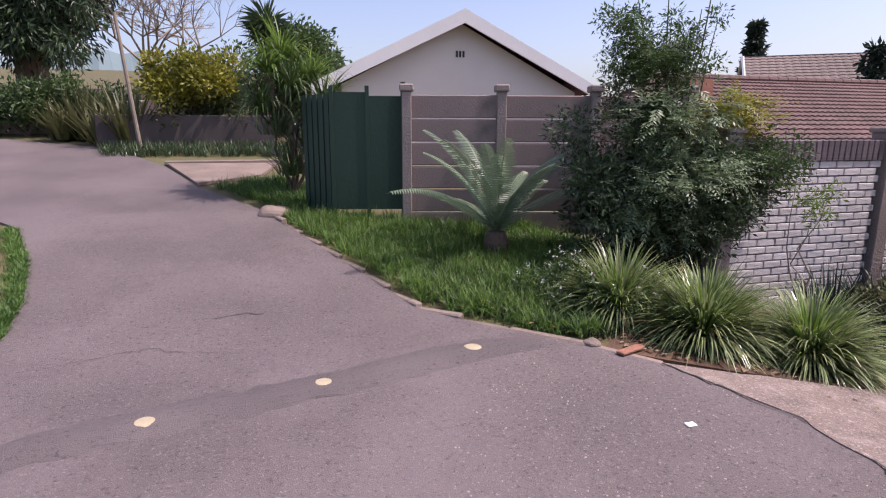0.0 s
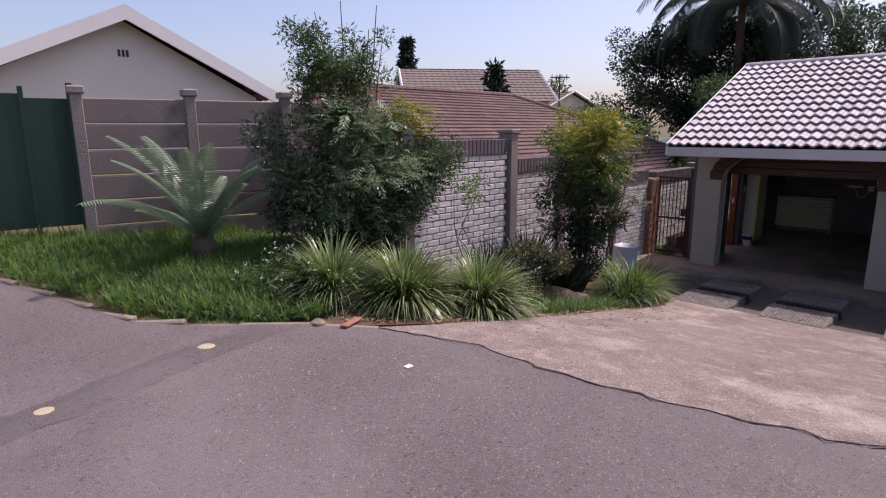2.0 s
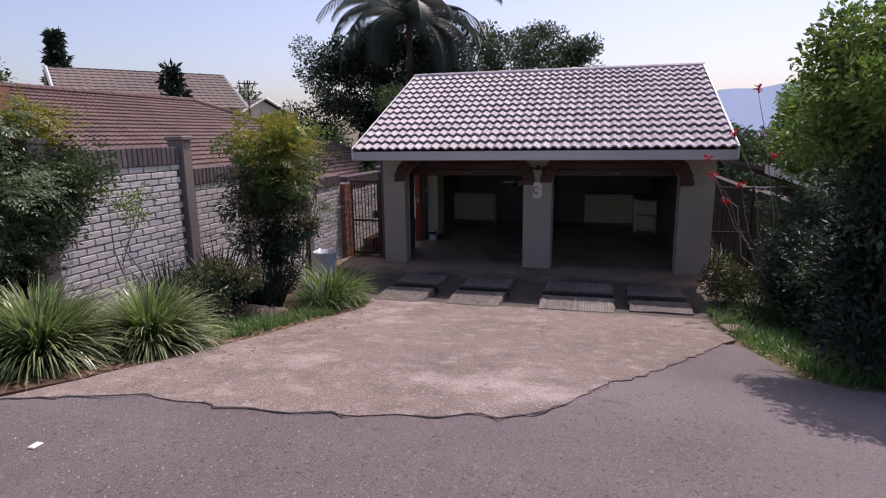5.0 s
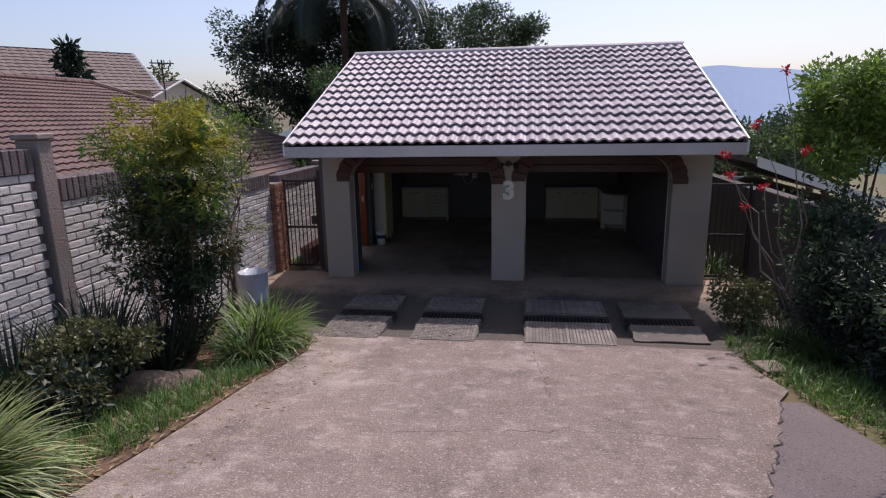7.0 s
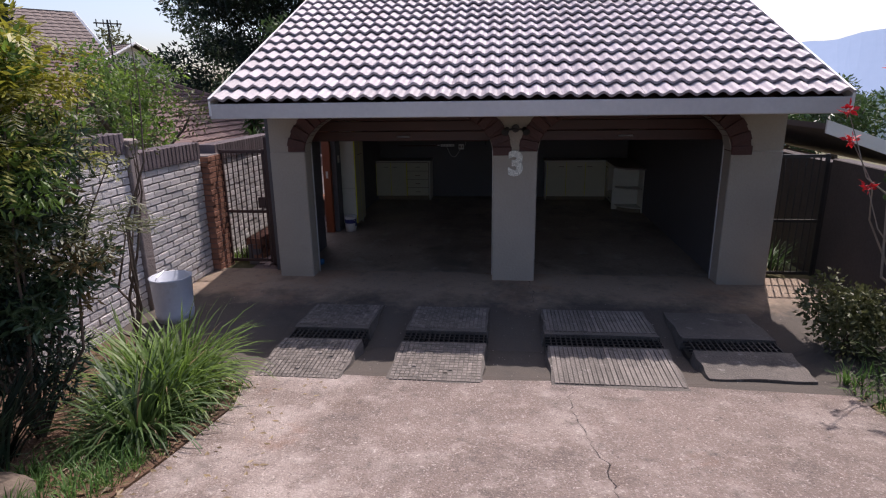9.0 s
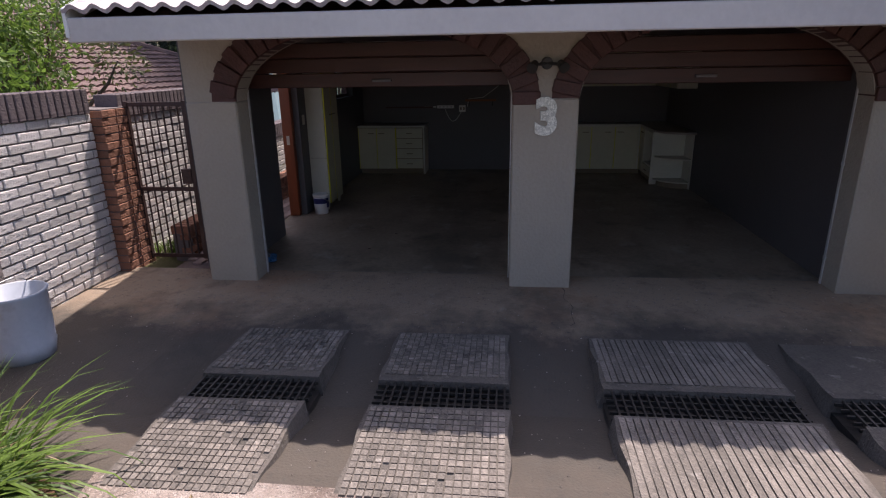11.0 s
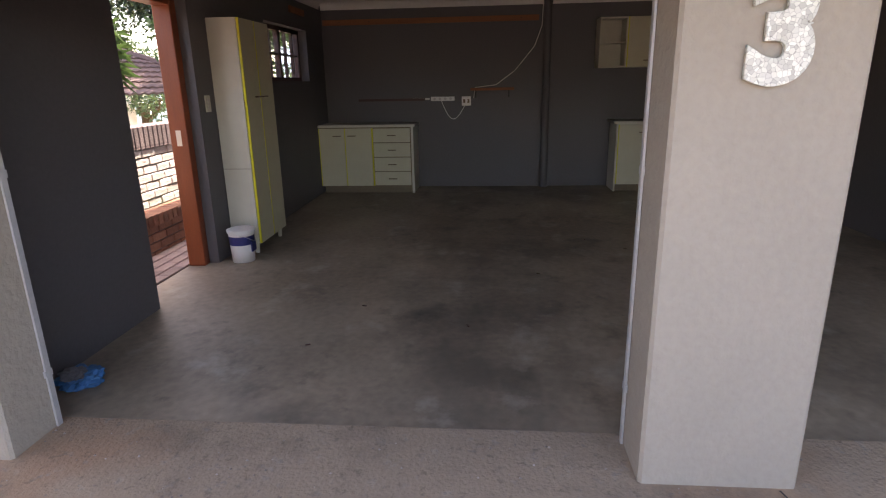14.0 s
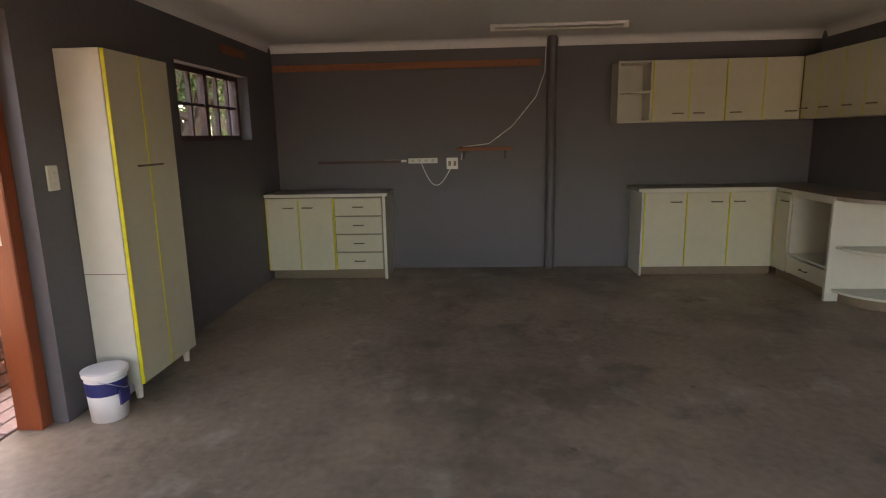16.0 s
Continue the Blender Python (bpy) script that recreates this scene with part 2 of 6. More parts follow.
L_DRY = leafmat("dry_leaf", (0.32, 0.24, 0.13), (0.2, 0.14, 0.08))
L_CYCAD = leafmat("cycad_leaf", (0.24, 0.31, 0.21), (0.14, 0.21, 0.12), rough=0.3, tr=0.25)
L_RED = leafmat("red_petal", (0.6, 0.02, 0.025), (0.4, 0.015, 0.02))
L_WHITE = leafmat("white_petal", (0.75, 0.75, 0.7), (0.6, 0.6, 0.55))

M_GLASS = bpy.data.materials.new("window_glass")
M_GLASS.use_nodes = True
gb = M_GLASS.node_tree.nodes["Principled BSDF"]
gb.inputs["Transmission Weight"].default_value, gb.inputs["Roughness"].default_value, gb.inputs["IOR"].default_value = 1.0, 0.02, 1.1


# ---- builders ----
SHIFT_Y = 0.0


def thing(name, label, category, at=(0, 0, 0), rz=0, group="", kind=""):
    ob = new(name)
    ob.matrix_world = pose(at[0], at[1] + SHIFT_Y, at[2], 0, 0, rz)
    ob.empty_display_size = 0.1
    return tagged(ob, label, category, group, kind)


def finish(name, bm, material, bev=0.0, smooth=False):
    if bev:
        bmesh.ops.bevel(bm, geom=bm.edges[:], offset=bev, segments=1, affect='EDGES')
    me = bpy.data.meshes.new(name)
    bm.normal_update()
    bm.to_mesh(me)
    bm.free()
    me.materials.append(material)
    if smooth:
        for p in me.polygons:
            p.use_smooth = True
    return me


def part(name, bm, material, parent=None, label="", bev=0.0, smooth=False):
    ob = new(name, finish(name, bm, material, bev, smooth))
    ob.parent = parent
    return tagged(ob, label)


def piece(name, mesh, parent, m):
    ob = new(name, mesh)
    ob.parent = parent
    ob.matrix_basis = m
    return ob


def structure(name, bm, material, label, category, bev=0.0, smooth=False):
    return tagged(part(name, bm, material, None, label, bev, smooth), "", category, "", "structure")


def box(x0, x1, y0, y1, z0, z1, bm=None):
    bm = bm or bmesh.new()
    bmesh.ops.create_cube(bm, size=1, matrix=Matrix.Translation(((x0 + x1) / 2, (y0 + y1) / 2, (z0 + z1) / 2)) @ Matrix.Diagonal((abs(x1 - x0), abs(y1 - y0), abs(z1 - z0), 1)))
    return bm


def rod(p, q, r0, r1=None, n=8, bm=None):
    bm = bm or bmesh.new()
    p, q = Vector(p), Vector(q)
    m = Matrix.Translation((p + q) / 2) @ (q - p).to_track_quat('Z', 'Y').to_matrix().to_4x4()
    bmesh.ops.create_cone(bm, cap_ends=True, segments=n, radius1=r0, radius2=r0 if r1 is None else r1, depth=(q - p).length, matrix=m)
    return bm


def lathe(profile, n=24, bm=None):
    bm = bm or bmesh.new()
    rings = [[bm.verts.new((r * math.cos(2 * math.pi * k / n), r * math.sin(2 * math.pi * k / n), z)) for k in range(n)] for r, z in profile]
    for a, b in zip(rings, rings[1:]):
        for k in range(n):
            bm.faces.new((a[k], a[(k + 1) % n], b[(k + 1) % n], b[k]))
    return bm


def tube(points, r, n=6, bm=None):
    bm = bm or bmesh.new()
    for a, b in zip(points, points[1:]):
        rod(a, b, r, r, n, bm)
    return bm


def raw(name, verts, faces, material, parent=None, label=""):
    me = bpy.data.meshes.new(name)
    me.from_pydata(verts, [], faces)
    me.materials.append(material)
    ob = new(name, me)
    ob.parent = parent
    return tagged(ob, label)


# ---- ground heights ----
KX = [-400, -60, 3.0, 3.6, 4.5, 7.3, 8.3, 9.0, 18.5, 60, 160, 400, 900, 4000]
KZ = [-2.0, 1.06, 1.06, 1.02, 0.88, 0.28, 0.10, 0.02, 0.0, -6.0, -16, -30, -40, -40]


def ease(a, b, x):
    u = min(1, max(0, (x - a) / (b - a)))
    return u * u * (3 - 2 * u)


def gz(x, y):
    z = float(np.interp(x, KX, KZ))
    z += 0.11 * min(max(0.0, y - 4.8), 60) * (1 - ease(4, 9, x))
    if -1.4 < y < 4.0:
        z -= 0.13 * max(0.0, 1 - abs(x - 9.92) / (0.8 if x < 9.92 else 0.95))
    return z


def sheet(name, outline, material, lift, label, category, step=0.3, thick=0.05):
    """A paving of that outline, following the ground, with a skirt of some depth."""
    bm = bmesh.new()
    bm.faces.new([bm.verts.new((x, y, 0)) for x, y in outline])
    xs, ys = [p[0] for p in outline], [p[1] for p in outline]
    cuts = [(Vector((v, 0, 0)), Vector((1, 0, 0))) for v in np.arange(min(xs) + step, max(xs), step)] + [(Vector((v, 0, 0)), Vector((1, 0, 0))) for v in KX + [9.12, 9.92, 10.87]]
    cuts += [(Vector((0, v, 0)), Vector((0, 1, 0))) for v in np.arange(min(ys) + step, max(ys), step)] + [(Vector((0, 4.8, 0)), Vector((0, 1, 0)))]
    for co, no in cuts:
        bmesh.ops.bisect_plane(bm, geom=bm.verts[:] + bm.edges[:] + bm.faces[:], plane_co=co, plane_no=no)
    for v in bm.verts:
        v.co.z = gz(v.co.x, v.co.y) + lift
    rim = [e for e in bm.edges if e.is_boundary]
    made = bmesh.ops.extrude_edge_only(bm, edges=rim)
    for v in made["geom"]:
        if isinstance(v, bmesh.types.BMVert):
            v.co.z -= thick
    bmesh.ops.recalc_face_normals(bm, faces=bm.faces[:])
    return structure(name, bm, material, label, category)


# ---- foliage ----
rng = np.random.default_rng(7)


def leaf_cloud(name, centres, radii, count, length, width, material, parent, label="", hang=0.0, shell=0.15):
    """count diamond leaves scattered in lumps (centres, radii), denser near their outside."""
    c = np.asarray(centres, float)
    r = np.asarray(radii, float)
    w = r ** 2
    pick = rng.choice(len(c), count, p=w / w.sum())
    d = rng.normal(size=(count, 3))
    d /= np.linalg.norm(d, axis=1)[:, None]
    rad = (shell + (1 - shell) * rng.random(count)) ** 0.7
    pos = c[pick] + d * (r[pick] * rad)[:, None] * np.array([1, 1, 0.85])
    ax = d + rng.normal(size=(count, 3)) * 0.8
    ax[:, 2] -= hang
    ax /= np.linalg.norm(ax, axis=1)[:, None]
    side = np.cross(ax, rng.normal(size=(count, 3)))
    side /= np.linalg.norm(side, axis=1)[:, None]
    s = (0.6 + 0.8 * rng.random(count))[:, None]
    nrm = np.cross(ax, side)
    v = np.stack([pos, pos + ax * length * 0.45 * s + side * width * 0.5 * s + nrm * 0.08 * length, pos + ax * length * s, pos + ax * length * 0.45 * s - side * width * 0.5 * s + nrm * 0.08 * length], 1).reshape(-1, 3)
    f = np.arange(count * 4).reshape(-1, 4)
    return raw(name, v.tolist(), f.tolist(), material, parent, label)


def blade_tuft(name, base, count, length, width, material, parent, spread=0.12, droop=1.0, up=1.0, label="", segs=4, lean=0.75):
    """Arching strap leaves from one base; base may be a list of points."""
    base = np.atleast_2d(np.asarray(base, float))
    verts, faces = [], []
    for k in range(count):
        b = base[rng.integers(len(base))]
        a = rng.random() * 2 * math.pi
        out = np.array([math.cos(a), math.sin(a), 0])
        side = np.array([-math.sin(a), math.cos(a), 0])
        ln = length * (0.55 + 0.6 * rng.random())
        tilt = lean * rng.random() ** 0.7
        p = b + out * spread * rng.random()
        ang = tilt * 0.8
        for s in range(segs + 1):
            u = s / segs
            wd = width * (1 - u ** 2 * 0.92) * 0.5
            n = len(verts)
            verts += [tuple(p - side * wd), tuple(p + side * wd)]
            if s:
                faces.append((n - 2, n - 1, n + 1, n))
            p = p + (out * math.sin(ang) + np.array([0, 0, math.cos(ang)]) * up) * ln / segs
            ang += droop * (0.3 + 0.7 * rng.random()) * (0.4 + tilt) * 1.6 / segs
    return raw(name, verts, faces, material, parent, label)


def frond_set(name, base, count, length, leaflet, width, material, parent, rise=(0.3, 1.2), droop=1.2, label="", pairs=22):
    """Feather leaves round a crown, each a rib with leaflets on both sides."""
    for k in range(count):
        verts, faces = [], []
        a = 2 * math.pi * k / count + rng.random() * 0.5
        out, side = np.array([math.cos(a), math.sin(a), 0]), np.array([-math.sin(a), math.cos(a), 0])
        el = rise[0] + (rise[1] - rise[0]) * rng.random()
        p, ln = np.array(base, float), length * (0.8 + 0.35 * rng.random())
        for s in range(pairs):
            u = s / (pairs - 1)
            way = out * math.cos(el) + np.array([0, 0, math.sin(el)])
            q = p + way * ln / pairs
            upv = np.cross(side, way)
            t = 0.005 * length
            if s == 0:
                verts += [tuple(p - side * t), tuple(p + side * t)]
                rib = (0, 1)
            n = len(verts)
            verts += [tuple(q - side * t), tuple(q + side * t)]
            faces.append((rib[0], rib[1], n + 1, n))
            size = leaflet * (0.35 + 0.65 * math.sin(math.pi * min(1, 0.12 + 0.86 * u)))
            for sg in (-1, 1):
                tip = p + side * sg * size * 0.85 + way * size * 0.5 + upv * size * 0.22 + np.array([0, 0, -0.18 * size * droop])
                k_ = len(verts)
                verts += [tuple(p + way * width), tuple(tip), tuple((p + tip) * 0.5 - way * width * 0.5 + upv * size * 0.03)]
                faces.append((rib[0] if sg < 0 else rib[1], k_, k_ + 1, k_ + 2))
            rib = (n, n + 1)
            p = q
            el -= droop * 1.3 / pairs * (0.5 + u)
        raw(name, verts, faces, material, parent, label)


def limbs(name, base, tips, r0, material, parent, wobble=0.15):
    """One tapering crooked stem to each tip."""
    b = Vector(base)
    for tip in tips:
        bm, t, prev = bmesh.new(), Vector(tip), b.copy()
        for s in range(1, 6):
            u = s / 5
            q = b.lerp(t, u) + Vector(rng.normal(size=3)) * wobble * (1 - abs(2 * u - 1)) * 0.5
            rod(prev, q, r0 * (1 - (s - 1) / 5 * 0.8), r0 * (1 - u * 0.8), 6, bm)
            prev = q
        part(name, bm, material, parent)


def lumps(centre, spread, n, r):
    pts = np.asarray(centre) + np.clip(rng.normal(size=(n, 3)), -1.5, 1.5) * np.asarray(spread) * 0.55
    return pts, r * (0.6 + 0.7 * rng.random(n))


# ---- ground ----
gx = np.concatenate([[-3000, -900, -400, -200, -100, -60, -40, -25, -15, -10], np.arange(-7, 19.1, 0.4), [22, 26, 32, 40, 60, 90, 160, 260, 400, 900, 3000]])
gy = np.concatenate([[-3000, -900, -300, -120, -60, -30, -15, -8], np.arange(-5, 18, 0.4), [20, 24, 30, 40, 64.8, 100, 200, 500, 1200, 3000]])
gv = [(float(x), float(y), gz(x, y) - (0.1 if 11.0 < x < 18.4 and -2.4 < y < 5.1 else 0.03)) for x in gx for y in gy]
gf = [(i * len(gy) + j, (i + 1) * len(gy) + j, (i + 1) * len(gy) + j + 1, i * len(gy) + j + 1) for i in range(len(gx) - 1) for j in range(len(gy) - 1)]
tagged(raw("ground", gv, gf, M_GROUND, None, "rough grassy ground falling away to the valley"), "", "ground", "", "structure")

EDGE = [(3.05, 3.75), (2.73, 4.17), (2.27, 4.66), (1.66, 5.25), (1.13, 6.66), (0.57, 8.15), (0.32, 8.8), (-0.71, 10.5), (-1.5, 12.4), (-2.9, 14.6), (-5.5, 16.1), (-14, 19)]
CONC = [(3.05, 3.75), (3.35, 2.94), (3.33, 2.2), (3.38, 1.6), (3.55, 1.0), (3.68, 0.54), (4.15, 0.27), (5.04, -0.22), (6.05, -0.68), (7.25, -1.2)]


def ragged(points, step=0.13, amount=0.022):
    out = []
    for (x0, y0), (x1, y1) in zip(points, points[1:]):
        n = max(1, int(math.hypot(x1 - x0, y1 - y0) / step))
        out += [(x0 + (x1 - x0) * k / n + (random.gauss(0, amount) if out else 0), y0 + (y1 - y0) * k / n + (random.gauss(0, amount) if out else 0)) for k in range(n)]
    return out + [points[-1]]


CONC = ragged(CONC)
road = EDGE + [(-16, 14), (-7, 11.6), (-3.2, 9.2), (-2.4, 8.3), (-1.85, 6.96), (-1.55, 5.94), (-1.45, 5.3), (-1.6, 4.0), (-2.5, 2), (-4, -3), (-4, -9), (5, -9), (5.2, -3), (5.15, -1.7), (5.5, -1.42), (6.4, -1.42), (7.25, -1.4)] + CONC[:0:-1]
sheet("road", road[::-1], M_ASPHALT, 0.0, "worn grey-mauve asphalt road with fine cracks", "road", step=0.5)
sheet("driveway", CONC + [(7.6, -1.42), (9.0, -1.38), (9.04, -0.4), (9.08, 0.7), (9.02, 1.9), (9.05, 3.72), (8.3, 3.5), (6.9, 3.5), (5.4, 3.35), (4.3, 3.3), (3.5, 3.5)], M_CONCRETE, 0.008, "weathered pinkish concrete driveway sloping to the garage", "driveway", step=0.35)
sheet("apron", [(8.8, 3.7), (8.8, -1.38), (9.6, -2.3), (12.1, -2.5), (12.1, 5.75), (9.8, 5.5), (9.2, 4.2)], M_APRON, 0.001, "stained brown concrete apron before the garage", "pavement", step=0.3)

# ---- garage ----
FX, BX, LY, RY, CZ = 11.79, 18.05, 4.39, -1.32, 2.45
bm = box(12.1, BX + 0.2, RY - 0.2, LY + 0.22, -0.25, 0.0)
structure("floor", bm, M_FLOOR, "smooth grey concrete garage floor with dark oil stains", "floor")
wall = box(BX, BX + 0.2, RY - 0.2, LY + 0.22, 0, 2.6)
structure("wall_back", wall, M_INWALL, "dark grey painted back wall of the garage", "wall")
wall = box(12.055, BX, RY - 0.2, RY, 0, 2.6)
structure("wall_right", wall, M_INWALL, "dark grey painted side wall of the garage", "wall")
wall = box(12.055, 13.41, LY - 0.06, LY + 0.24, 0, 2.6)
for a in ((14.42, 15.95, 0, 2.6), (13.41, 14.42, 2.08, 2.6), (15.95, 17.33, 0, 1.46), (15.95, 17.33, 2.05, 2.6), (17.33, BX, 0, 2.6)):
    box(a[0], a[1], LY, LY + 0.22, a[2], a[3], wall)
structure("wall_left", wall, M_INWALL, "dark grey painted side wall with a doorway and a window", "wall")
ceil = box(12.0, BX + 0.1, RY - 0.1, LY + 0.1, CZ, CZ + 0.03)
structure("ceiling", ceil, M_CEIL, "off-white flat ceiling board of the garage", "ceiling")


def cove(name, p, q, inward):
    """A plaster cornice of quarter-round section along p-q."""
    bm = bmesh.new()
    n = 6
    rings = []
    for end in (Vector(p), Vector(q)):
        ring = [bm.verts.new(end)]
        for k in range(n + 1):
            a = math.pi / 2 * k / n
            ring.append(bm.verts.new(end + Vector(inward) * 0.09 * (1 - math.sin(a)) + Vector((0, 0, -0.09 * (1 - math.cos(a))))))
        rings.append(ring)
    for k in range(n + 2):
        j = (k + 1) % (n + 2)
        bm.faces.new((rings[0][k], rings[0][j], rings[1][j], rings[1][k]))
    for r in rings:
        bm.faces.new(r)
    bmesh.ops.recalc_face_normals(bm, faces=bm.faces[:])
    structure(name, bm, M_WHITE, "white plaster cornice under the ceiling", "cornice", smooth=False)


cove("trim_1", (BX - 0.002, RY, CZ - 0.002), (BX - 0.002, LY, CZ - 0.002), (-1, 0, 0))
cove("trim_2", (12.3, RY + 0.002, CZ - 0.002), (BX - 0.1, RY + 0.002, CZ - 0.002), (0, 1, 0))
cove("trim_3", (13.42, LY - 0.002, CZ - 0.002), (BX - 0.1, LY - 0.002, CZ - 0.002), (0, -1, 0))

# pillars and arched front
PILLARS = ((4.01, 4.48), (1.04, 1.59), (-1.84, -1.25))
for y0, y1 in PILLARS:
    structure("pillar", box(FX, FX + 0.26, y0, y1, -0.1, 1.70), M_PLASTER, "grey textured plaster pillar of the garage", "pillar", bev=0.012)
SPAN = ((PILLARS[1][1], PILLARS[0][0]), (PILLARS[2][1], PILLARS[1][0]))
front = bmesh.new()


def arch_z(y, thick=0.0):
    """Height of the arches' lower edge; thick metres further out."""
    best = 1.70
    for a, b in SPAN:
        c, h = (a + b) / 2, (b - a) / 2 + thick
        if abs(y - c) < h:
            best = max(best, 1.70 + 0.6 * (1 - ((y - c) / h) ** 2) ** 0.5)
    return best


ys = sorted(set([round(v, 3) for v in np.linspace(PILLARS[2][0], PILLARS[0][1], 130)] + [v for s in SPAN for v in s]))
cols = []
for y in ys:
    zl = arch_z(y)
    cols.append([front.verts.new((x, y, z)) for x, z in ((FX + 0.02, zl), (FX + 0.02, 2.42), (FX + 0.25, 2.42), (FX + 0.25, zl))])
for a, b in zip(cols, cols[1:]):
    for k in range(4):
        front.faces.new((a[k], a[(k + 1) % 4], b[(k + 1) % 4], b[k]))
for c in (cols[0], cols[-1]):
    front.faces.new(c)
bmesh.ops.recalc_face_normals(front, faces=front.faces[:])
fw = structure("wall_front", front, M_PLASTER, "grey plaster wall over two brick-trimmed arches", "wall")
band = bmesh.new()
for a, b in SPAN:
    c, h = (a + b) / 2, (b - a) / 2
    ring = []
    for a_ in np.linspace(0.0, math.pi, 49):
        nrm = Vector((0, -math.cos(a_) / h, math.sin(a_) / 0.6)).normalized()
        p = Vector((FX + 0.012, c - h * math.cos(a_), 1.70 + 0.6 * math.sin(a_)))
        q = p + nrm * 0.225
        ring.append([band.verts.new(v) for v in (p, q, q + Vector((0.2, 0, 0)), p + Vector((0.2, 0, 0)))])
    for r0, r1 in zip(ring, ring[1:]):
        for k in range(4):
            band.faces.new((r0[k], r0[(k + 1) % 4], r1[(k + 1) % 4], r1[k]))
    band.faces.new(ring[0])
    band.faces.new(ring[-1][::-1])
bmesh.ops.recalc_face_normals(band, faces=band.faces[:])
structure("trim_arch", band, M_ARCH, "dark red painted brick trim round the arches", "arch")
vb = finish("arch_brick", box(-0.15, 0.15, -0.053, 0.053, 0, 0.23), M_ARCH, bev=0.006)
for a, b in SPAN:
    c, h = (a + b) / 2, (b - a) / 2
    pts = [(c - h * math.cos(a_), 1.70 + 0.6 * math.sin(a_)) for a_ in np.linspace(0.0, math.pi, 400)]
    run, last = 0.0, None
    for k in range(1, 399):
        dy, dz = pts[k][0] - pts[k - 1][0], pts[k][1] - pts[k - 1][1]
        run += math.hypot(dy, dz)
        if last is None or run - last >= 0.11:
            last = run
            piece("arch_brick", vb, fw, pose(FX + 0.13, pts[k][0], pts[k][1], math.degrees(math.atan2(dz, dy)), 0, 0))


# raised panelled doors behind the arches
def overhead_door(y0, y1):
    t = thing("garage_door", "raised dark brown wooden overhead garage door", "garage door", (12.33, (y0 + y1) / 2, 1.79), group="garage doors")
    w = y1 - y0 + 0.2
    for k in range(3):
        part("panel", box(-0.02, 0.02, -w / 2, w / 2, k * 0.135, k * 0.135 + 0.13), M_DARKWOOD, t, bev=0.008)
    part("panel", box(0.03, 1.2, -w / 2, w / 2, 0.45, 0.49), M_DARKWOOD, t)
    part("handle", rod((-0.045, -0.09, 0.06), (-0.045, 0.09, 0.06), 0.012), M_METAL, t, "pale metal pull handle")
    for s in (-1, 1):
        part("bracket", box(-0.045, -0.02, s * 0.08 - 0.01, s * 0.08 + 0.01, 0.05, 0.07), M_METAL, t)


overhead_door(*SPAN[0])
overhead_door(*SPAN[1])
for y in (4.002, 1.598, 1.032, -1.242):
    t = thing("door_track", "thin galvanised steel door track beside a pillar", "rail", (12.04, y, 0), group="door tracks")
    part("rail", box(-0.014, 0.014, -0.0045, 0.0045, 0, 2.2), M_TRACK, t)
    for z in (0.25, 1.1, 1.95):
        part("clip", box(-0.02, 0.02, -0.0055, 0.0055, z, z + 0.03), M_TRACK, t)


# roof
EX, EZ, RX, RZ = 10.80, 2.345, 14.85, 4.03
Y0, Y1 = -1.97, 4.70
pitch = math.atan2(RZ - EZ, RX - EX)
rb = bmesh.new()
pr = [(EX + 0.05, EZ - 0.03), (RX, RZ - 0.05), (2 * RX - EX - 0.05, EZ - 0.03), (2 * RX - EX - 0.05, EZ - 0.08), (RX, RZ - 0.14), (EX + 0.05, EZ - 0.08)]
ra, rbv = [rb.verts.new((x, Y0 + 0.03, z)) for x, z in pr], [rb.verts.new((x, Y1 - 0.03, z)) for x, z in pr]
for k in range(6):
    rb.faces.new((ra[k], ra[(k + 1) % 6], rbv[(k + 1) % 6], rbv[k]))
rb.faces.new(ra)
rb.faces.new(rbv[::-1])
bmesh.ops.recalc_face_normals(rb, faces=rb.faces[:])
roof = structure("roof", rb, M_DARKWOOD, "pitched garage roof of grey concrete tiles", "roof")
structure("fascia", box(EX - 0.03, EX, Y0, Y1, 2.17, 2.335), M_FASCIA, "grey painted fascia board and gutter along the eave", "fascia", bev=0.008)
structure("soffit", box(EX, FX + 0.015, Y0 + 0.03, Y1 - 0.03, 2.3, 2.315), M_FASCIA, "painted soffit board under the eave", "soffit")
for y in (Y0, Y1 - 0.025):
    b = bmesh.new()
    v = [[b.verts.new((x, yy, z)) for x, z in ((EX - 0.04, EZ - 0.14), (EX - 0.04, EZ + 0.05), (RX, RZ + 0.07), (2 * RX - EX, EZ + 0.05), (2 * RX - EX, EZ - 0.14), (RX, RZ - 0.14))] for yy in (y, y + 0.025)]
    for k in range(6):
        b.faces.new((v[0][k], v[0][(k + 1) % 6], v[1][(k + 1) % 6], v[1][k]))
    b.faces.new((v[0][0], v[0][1], v[0][2], v[0][5]))
    b.faces.new((v[0][5], v[0][2], v[0][3], v[0][4]))
    b.faces.new((v[1][5], v[1][2], v[1][1], v[1][0]))
    b.faces.new((v[1][4], v[1][3], v[1][2], v[1][5]))
    bmesh.ops.recalc_face_normals(b, faces=b.faces[:])
    structure("barge_board", b, M_WHITE, "white painted barge board at the gable edge", "barge board")
gable = bmesh.new()
for y in (RY - 0.2, LY + 0.1):
    v = [[gable.verts.new((x, yy, z)) for x, z in ((12.0, 2.5), (RX, RZ - 0.2), (18.2, 2.5))] for yy in (y, y + 0.12)]
    gable.faces.new(v[0])
    gable.faces.new(v[1][::-1])
    for k in range(3):
        gable.faces.new((v[0][k], v[0][(k + 1) % 3], v[1][(k + 1) % 3], v[1][k]))
